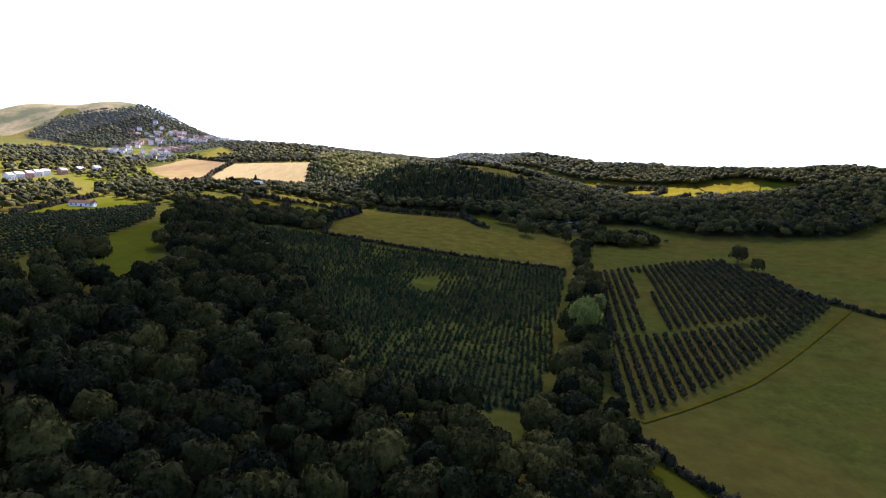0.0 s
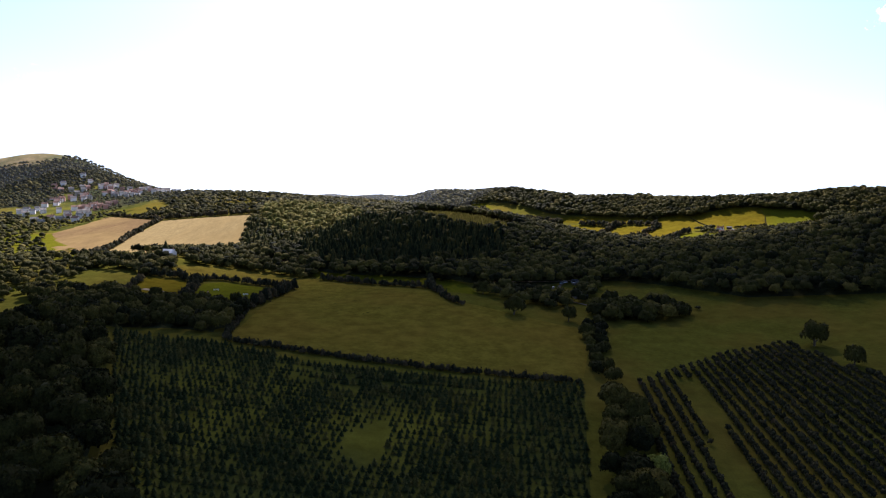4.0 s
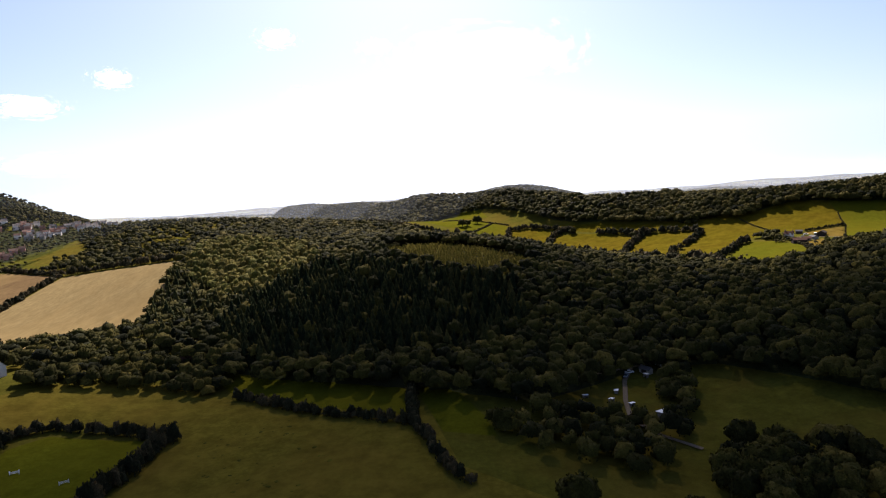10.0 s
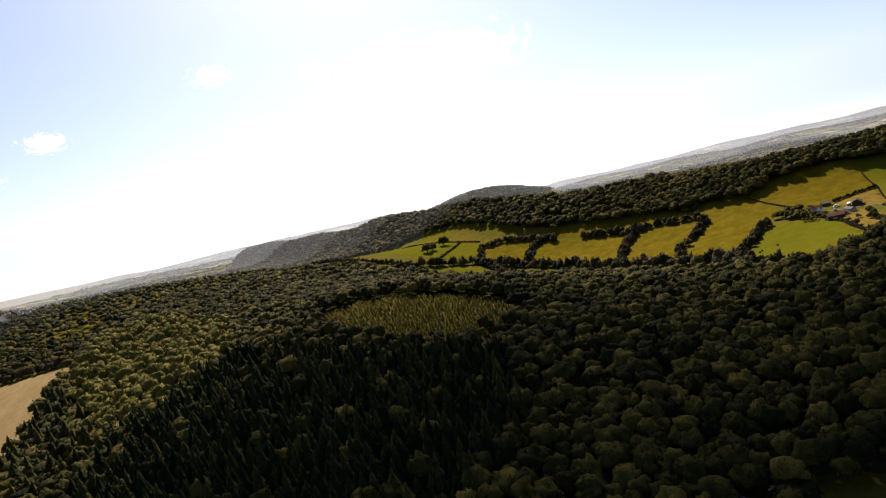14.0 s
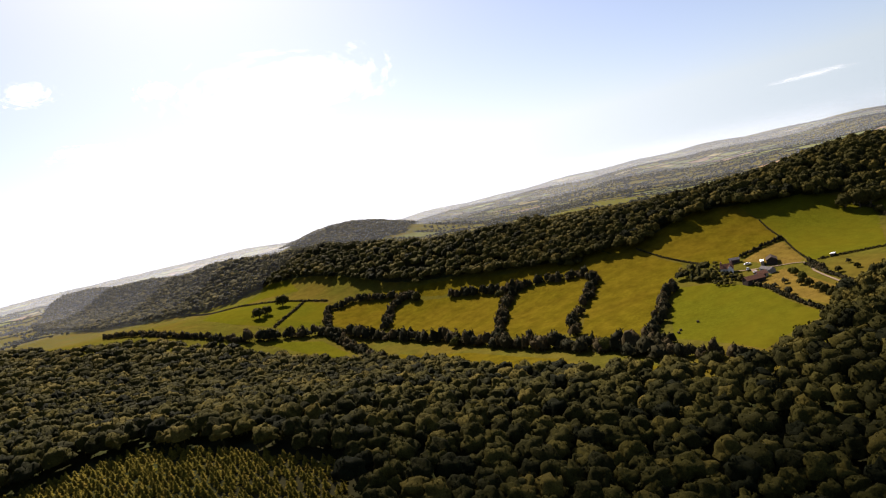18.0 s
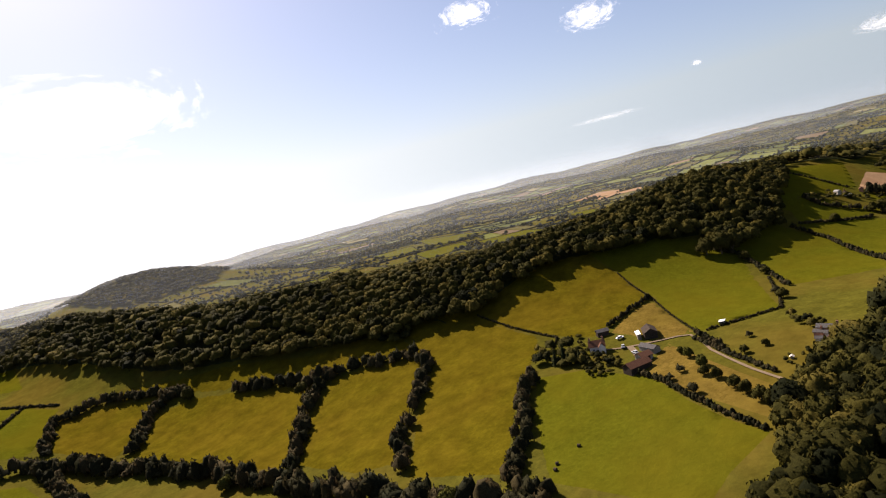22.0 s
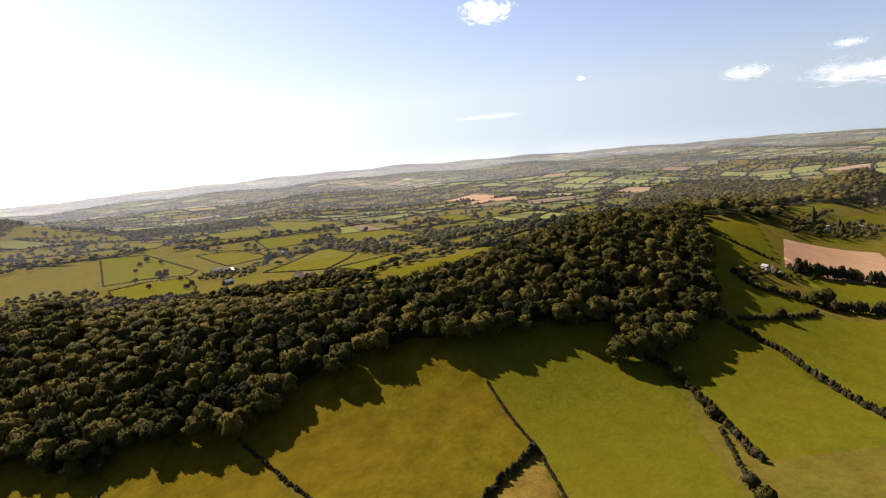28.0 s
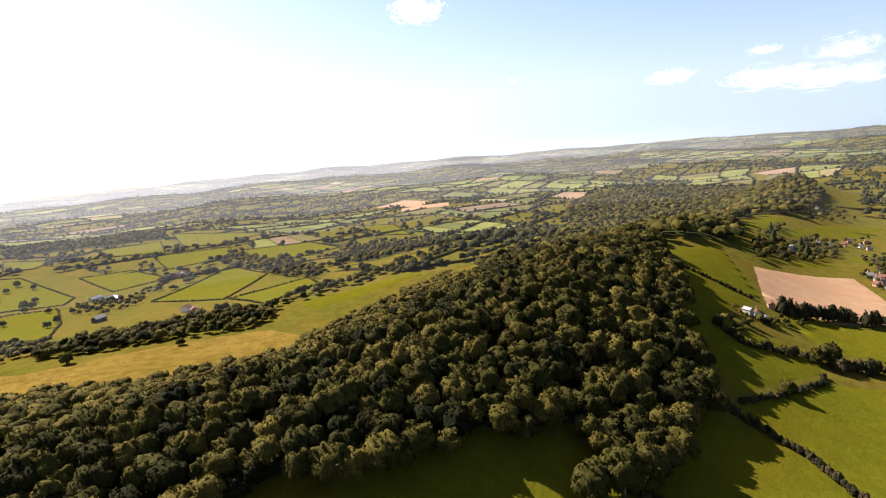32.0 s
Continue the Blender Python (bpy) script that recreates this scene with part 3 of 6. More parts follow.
def wood(name, poly, gap, kinds, material, label, r, height=(9, 14), width=(4.0, 6.2), avoid=(), sink=0.0, tint=(0.5, 0.22), scale_z=1.6, category="wood", within=None):
    x, y = scatter(poly, gap, r, avoid)
    if within:
        ok = within(x, y)
        x, y = x[ok], y[ok]
    h = r.uniform(*height, len(x))
    w = r.uniform(*width, len(x)) * (0.75 + 0.5 * (h - height[0]) / (height[1] - height[0] + 1e-6)) ** 0.5
    return plant(name, np.stack([x, y, ground_z(x, y) - sink, w, h / scale_z], 1), kinds, material, label, category, r, tint=tint)


LEFT_WOOD = [(-195, 425), (-147, 391), (-93, 304), (-51, 218), (-26, 172), (4, 168), (15, 147), (13, 115), (0, 90), (-40, 50), (-130, 50), (-165, 120),
             (-160, 190), (-175, 256), (-162, 262), (-148, 228), (-128, 218), (-128, 246), (-158, 305), (-172, 330)]
BELT = [(68, 345), (80, 345), (62, 260), (54, 190), (52, 150), (45, 120), (22, 100), (14, 118), (24, 160), (40, 215), (54, 290)]
CONIFERS = [(-88, 612), (-20, 594), (34, 592), (70, 634), (66, 690), (8, 700), (-69, 762), (-114, 720), (-120, 670)]
MIXED = [(-189, 723), (-209, 812), (-150, 860), (-110, 715), (-152, 650)]
GOLDEN = [(-204, 829), (-225, 940), (-180, 950), (-100, 861), (-72, 778), (-110, 722), (-140, 732)]
YOUNG = [(-35, 800), (14, 810), (90, 756), (84, 720), (50, 701), (2, 726)]
HILL_WOOD = [(-152, 650), (-86, 596), (7, 552), (56, 538), (118, 577), (142, 568), (175, 520), (200, 490), (300, 470), (430, 560), (440, 700), (400, 752),
             (330, 746), (285, 748), (255, 750), (230, 795), (205, 813), (180, 848), (165, 915), (136, 972), (108, 1000), (80, 1034), (42, 1072), (-42, 1136), (-110, 1160),
             (-260, 1030), (-240, 930), (-229, 895), (-209, 812), (-189, 723)]
RIDGE_NEAR = [(370, 966), (425, 956), (457, 933), (483, 921), (513, 903), (507, 886), (520, 876), (560, 870), (603, 891), (656, 908), (708, 937), (760, 960), (760, 1130),
              (745, 1138), (685, 1148), (618, 1148), (573, 1132), (536, 1152), (500, 1162), (462, 1196), (380, 1200), (340, 1050), (361, 964)]
RIDGE_WEST = [(-480, 2300), (-360, 2070), (-241, 1850), (-125, 1650), (-40, 1560), (67, 1412), (130, 1300), (195, 1172), (239, 1115), (291, 1045), (319, 1005), (361, 964), (340, 1050), (380, 1200), (300, 1330), (230, 1480), (140, 1720), (40, 1990), (-90, 2300), (-250, 2620), (-480, 3060), (-660, 3020), (-600, 2640)]
RIDGE_EAST = [(760, 960), (847, 925), (950, 945), (1050, 966), (1168, 962), (1185, 936), (1300, 925), (1500, 935), (1720, 990), (1886, 1270), (1835, 1385), (1600, 1430), (1300, 1290), (1080, 1170), (892, 1100), (760, 1130)]
WOODS = [("broadleaf_wood", LEFT_WOOD), ("tree_belt", BELT), ("broadleaf_wood", HILL_WOOD), ("broadleaf_wood", RIDGE_NEAR), ("broadleaf_wood", RIDGE_WEST), ("broadleaf_wood", RIDGE_EAST)]


def inset(poly, by):
    """A polygon drawn in by so many metres."""
    turn = 1 if sum(a[0] * b[1] - b[0] * a[1] for a, b in zip(poly, poly[1:] + poly[:1])) > 0 else -1
    out = []
    for p, q, r in zip(poly[-1:] + poly[:-1], poly, poly[1:] + poly[:1]):
        d1, d2 = (Vector(q) - Vector(p)).normalized(), (Vector(r) - Vector(q)).normalized()
        m = Vector((-(d1 + d2).y, (d1 + d2).x))
        m = m.normalized() * by * turn if m.length > 0.3 else Vector((0, 0))
        out.append((q[0] + m.x, q[1] + m.y))
    return out


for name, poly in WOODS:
    sheet("wood_floor", inset(poly, 7.0), EARTH, "dark ground under the trees", 10.0, 0.25, "ground")
wood("broadleaf_wood", LEFT_WOOD, 10.2, CLOSE_CROWNS, LEAF, "dense dark green broadleaf wood", rng, (9.5, 16.5), (5.4, 7.6), tint=(0.34, 0.2))
wood("tree_belt", BELT, 8.6, CLOSE_CROWNS, LEAF, "belt of mixed broadleaf trees along a ditch", rng, (7, 14), (4.2, 6.6), tint=(0.5, 0.25))
wood("conifer_wood", CONIFERS, 5.4, SPIRES, NEEDLE, "dark stand of tall conifers on the hillside", rng, (9, 18), (15, 22), (YOUNG,), scale_z=1.0, tint=(0.38, 0.28))
wood("broadleaf_wood", CONIFERS, 19.0, HILL_CROWNS, LEAF, "broadleaf trees standing among the conifers", rng, (10, 15), (4.2, 6.2), tint=(0.5, 0.3))
wood("larch_plantation", YOUNG, 3.2, SMALL_SPIRES, LARCH, "young yellow-green conifer plantation", rng, (3.0, 4.6), (6.5, 9.0), scale_z=1.0)
def hill_front(x, y):
    return (x > -150) & (y < 1010)


def ridge_front(x, y):
    return y < 1000 + 0.25 * np.maximum(460 - x, 0)


wood("broadleaf_wood", HILL_WOOD, 7.6, HILL_CROWNS, LEAF, "broadleaf wood covering the hill", rng, (9.5, 13.5), (4.6, 6.4), (CONIFERS, YOUNG, GOLDEN), tint=(0.42, 0.26), within=lambda x, y: hill_front(x, y) & (x < 235))
wood("broadleaf_wood", HILL_WOOD, 7.8, MID_CROWNS, LEAF, "broadleaf wood on the eastern side of the hill", rng, (9.5, 13.5), (4.6, 6.4), tint=(0.38, 0.24), within=lambda x, y: hill_front(x, y) & (x >= 235))
wood("conifer_wood", MIXED, 9.5, SPIRES, NEEDLE, "conifers standing among broadleaf trees", rng, (12, 18), (16, 22), (GOLDEN,), scale_z=1.0, tint=(0.75, 0.2))
# yellow-green trees, tinted lighter still to stand in for the sun on them
wood("broadleaf_wood", GOLDEN, 6.8, MID_CROWNS, GOLD_LEAF, "yellow-green mixed trees on top of the hill", rng, (8, 14), (3.2, 5.2), tint=(0.82, 0.14))
wood("broadleaf_wood", HILL_WOOD, 8.2, MID_CROWNS, LEAF, "broadleaf wood on the back of the hill", rng, (8, 12.5), (4.8, 6.8), (CONIFERS, YOUNG, GOLDEN), tint=(0.45, 0.24), within=lambda x, y: ~hill_front(x, y))
wood("broadleaf_wood", RIDGE_NEAR, 6.9, NEAR_CROWNS, LEAF, "broadleaf wood along the ridge", rng, (9.5, 13.5), (4.5, 6.4), tint=(0.5, 0.26), within=ridge_front)
# raised tints on these ridge slopes put a sunlit canopy into the leaf colour
wood("broadleaf_wood", RIDGE_NEAR, 6.8, HILL_CROWNS, LEAF, "broadleaf wood on the far slope of the ridge", rng, (9.5, 11.5), (5.0, 6.6), tint=(0.8, 0.2), within=lambda x, y: ~ridge_front(x, y) & (x > 540))
wood("broadleaf_wood", RIDGE_NEAR, 6.6, MID_CROWNS, LEAF, "lower broadleaf wood behind the crest", rng, (6.8, 8.4), (4.0, 5.4), tint=(0.75, 0.22), within=lambda x, y: ~ridge_front(x, y) & (x <= 540))
wood("broadleaf_wood", RIDGE_WEST, 6.8, NEAR_CROWNS, LEAF, "broadleaf wood on the slope above the pastures", rng, (8.5, 12.5), (4.4, 6.4), tint=(0.64, 0.26), within=lambda x, y: (y < 1110))
wood("broadleaf_wood", RIDGE_WEST, 8.6, MID_CROWNS, LEAF, "broadleaf wood on the far ridge", rng, (10, 15), (4.8, 7.0), tint=(0.45, 0.22), within=lambda x, y: (y >= 1110) & (y < 1500))
wood("broadleaf_wood", RIDGE_WEST, 12.5, FAR_CROWNS, LEAF, "broadleaf wood at the end of the far ridge", rng, (10, 15), (6.5, 9.5), tint=(0.45, 0.22), within=lambda x, y: y >= 1500)
wood("broadleaf_wood", RIDGE_EAST, 11.5, FAR_CROWNS, LEAF, "broadleaf wood along the distant ridge", rng, (9, 14), (6.0, 8.6), tint=(0.55, 0.22))
FAR_HILL = [(405 + 230 * math.cos(a) * (1 + 0.15 * math.sin(3 * a)), 2600 + 260 * math.sin(a)) for a in np.linspace(0, 6.2, 16)]
wood("broadleaf_wood", FAR_HILL, 15.0, FAR_CROWNS, LEAF, "dark wood on a round hill beyond the ridge", rng, (9, 14), (8, 11), tint=(0.35, 0.2))


# ---- hedges, belts and single trees ----
def along(line, gap, r, side=0.5):
    pts = []
    for (a, b), (c, d) in zip(line, line[1:]):
        n = max(1, int(math.hypot(c - a, d - b) / gap))
        for i in range(n):
            t = (i + r.uniform(0, 0.8)) / n
            pts.append((a + t * (c - a) + r.normal(0, side), b + t * (d - b) + r.normal(0, side)))
    return np.array(pts)


def hedge(line, width, height, label, gap=None, kinds=None, material=None, name="hedge"):
    p = along(line, gap or width * (0.45 if width < 5 else 0.36), rng, width * (0.12 if width < 5 else 0.22))
    h = height * rng.uniform(0.65, 1.2, len(p))
    w = width * 0.5 * rng.uniform(0.8, 1.35, len(p))
    spots = np.stack([p[:, 0], p[:, 1], ground_z(p[:, 0], p[:, 1]) - 0.6 * h, w, h * 1.6 / 1.5], 1)
    return plant(name, spots, kinds or HEDGE_CROWNS, material or HEDGE, label, "hedge", rng, kind="")


HEDGES = [
    ([(-90, 396), (-46, 383), (4, 372), (66, 362)], 3.2, 3.0, "clipped dark hedge in front of the pasture"),
    ([(-93, 398), (-97, 430), (-101, 459)], 3.6, 3.6, "dark field hedge beside the pasture"),
    ([(-101, 459), (-97, 500), (-93, 534)], 5.0, 6.5, "tall thick hedge between pasture and paddock"),
    ([(-93, 534), (-120, 541), (-145, 543), (-157, 532)], 4.5, 5.0, "tall thick hedge along the top of the paddock"),
    ([(-157, 534), (-150, 505), (-143, 473)], 5.0, 5.5, "tall hedge between two paddocks"),
    ([(-188, 516), (-182, 480)], 4.0, 4.5, "overgrown hedge beside the drive"),
    ([(-82, 578), (-36, 546), (3, 527), (16, 490), (21, 482)], 4.6, 4.8, "dark hedge winding along the pasture"),
    ([(2, 527), (1, 566)], 4.0, 6.0, "hedge with small trees"),
    ([(-196, 528), (-182, 530), (-172, 531), (-158, 525)], 5.0, 5.5, "tall dark hedge above the dry paddock"),
    ([(-272, 600), (-303, 670), (-330, 780), (-345, 890)], 5.2, 5.0, "overgrown hedge between two harvested fields"),
    ([(-345, 892), (-285, 897), (-228, 896)], 6.0, 7.0, "tree-lined hedge along the top of the stubble"),
    ([(-352, 898), (-400, 930), (-450, 962)], 5.0, 5.0, "hedge below the village"),
    ([(330, 880), (316, 873), (289, 846), (267, 829), (264, 808)], 6.0, 6.5, "belt of dark trees beside the green field"),
    ([(320, 968), (313, 950), (296, 934), (284, 925)], 6.6, 7.2, "overgrown hedge of small trees between pastures"),
    ([(276, 917), (261, 900), (252, 884)], 6.6, 7.0, "overgrown hedge of small trees between pastures"),
    ([(320, 973), (306, 986), (296, 1004), (280, 1017), (268, 1031), (252, 1058), (236, 1081)], 7.0, 7.6, "hedge of small trees below the ridge"),
    ([(281, 1016), (266, 1009), (250, 989), (231, 957), (224, 946)], 7.0, 7.4, "thick belt of small trees across the pasture"),
    ([(216, 1111), (206, 1128), (189, 1118), (177, 1093), (166, 1070)], 7.4, 7.6, "thick belt of hedgerow trees"),
    ([(206, 1130), (180, 1158), (159, 1173), (132, 1165), (125, 1115)], 6.4, 6.8, "hedge of small trees round the fields"),
    ([(-90, 1245), (-5, 1150), (52, 1106)], 6.0, 5.5, "ragged line of trees between the wood and the fields"),
    ([(52, 1106), (119, 1098), (164, 1047), (199, 978), (224, 901), (241, 855), (251, 822), (256, 797)], 10.0, 9.6, "broad belt of trees along the valley stream"),
    ([(119, 1100), (137, 1025), (147, 980)], 7.0, 7.0, "belt of small trees beside the wood"),
    ([(258, 795), (266, 775), (272, 760)], 7.0, 7.0, "belt of trees at the edge of the wood"),
    ([(-42, 1564), (56, 1291), (138, 1200)], 3.0, 2.0, "thin low hedge between green fields"),
    ([(115, 1223), (77, 1139)], 3.0, 2.2, "thin low hedge between green fields"),
    ([(570, 869), (569, 858), (566, 845), (553, 829), (541, 815), (520, 790)], 3.0, 3.2, "gappy hedge with small trees"),
    ([(579, 868), (606, 857), (636, 848), (645, 849)], 2.6, 2.4, "low hedge between green fields"),
    ([(660, 848), (675, 828), (700, 795), (720, 770)], 5.0, 6.0, "line of hedgerow trees"),
    ([(507, 888), (510, 874), (501, 859), (489, 845), (470, 826)], 3.0, 3.0, "overgrown hedge running down from the wood"),
    ([(483, 843), (446, 819), (431, 811), (411, 821), (396, 829)], 1.6, 1.4, "low broken hedge of thorn bushes"),
    ([(444.5, 917), (436, 900), (428.5, 882.5), (410, 857), (393, 832)], 1.0, 1.0, "low thorn hedge along a stone bank"),
    ([(428, 882.5), (408, 882), (386, 879)], 2.4, 2.8, "dark hedge leading to the shed"),
    ([(365, 965), (366, 921), (367, 899), (352, 890)], 1.5, 1.3, "low dark hedge beside the pasture"),
    ([(714, 876), (734, 852), (752, 820), (765, 800)], 6.0, 8.0, "tall belt of dark trees beside the ploughed field"),
    ([(641, 892), (637, 878), (665, 853)], 4.0, 4.0, "curved hedge with small trees"),
    ([(708, 938), (716, 890)], 2.5, 2.0, "thin hedge beside the ploughed field"),
    ([(378, 810), (386, 823), (392, 832)], 3.0, 3.0, "ragged hedge beside the track"),
    ([(386, 829), (377, 812), (370, 797), (362, 780)], 2.6, 2.2, "row of shrubs along the farm track"),
    ([(326, 766), (330, 780), (337, 800), (346, 820), (348, 832)], 2.6, 2.6, "hedge below the farm orchard"),
    ([(54, 168), (62, 152), (72, 134), (86, 110), (98, 90)], 3.4, 3.4, "dark hedge below the orchard"),
    ([(187, 366), (184, 330), (191, 309), (205, 280)], 3.0, 2.6, "dark hedge beside the orchard"),
    ([(58, 200), (70, 262), (84, 340)], 2.5, 2.5, "brambly hedge beside the orchard"),
    ([(-262, 336), (-285, 410), (-294, 470)], 4.0, 4.0, "hedge with small trees beyond the dark orchard"),
    ([(-240, 310), (-236, 380), (-232, 449)], 3.0, 2.6, "hedge along the dark orchard"),
]


def bush_mesh(kind, tone):
    v, f = kind
    ob = mesh_object("bush", v, f, HEDGE, None, True, np.full(len(v), tone))
    me = ob.data
    bpy.data.objects.remove(ob)
    return me


BUSH_MESHES = [bush_mesh(k, tone) for k in HEDGE_CROWNS for tone in (0.2, 0.45, 0.75)]


def bushy_hedge(line, width, height, label):
    """A hedge of single bushes grown into one another."""
    p = along(line, width * (0.45 if width < 5 else 0.36), rng, width * (0.12 if width < 5 else 0.22))
    top = tagged(new("hedge"), label, "hedge")
    x0, y0 = p.mean(0)
    z0 = float(ground_z(x0, y0))
    top.location = (x0, y0, z0)
    for (x, y), z in zip(p, ground_z(p[:, 0], p[:, 1])):
        h = height * rng.uniform(0.6, 1.25)
        w = max(width * 0.5 * rng.uniform(0.8, 1.35), 0.42 * h)
        ob = new("bush", BUSH_MESHES[rng.integers(len(BUSH_MESHES))])
        ob.parent = top
        ob.location = (x - x0, y - y0, z - 0.6 * h - z0)
        ob.rotation_euler = (0, 0, rng.uniform(0, 6.28))
        ob.scale = (w, w, h * 1.6 / 1.5)


for line, w, h, label in HEDGES:
    bushy_hedge(line, w, h, label)

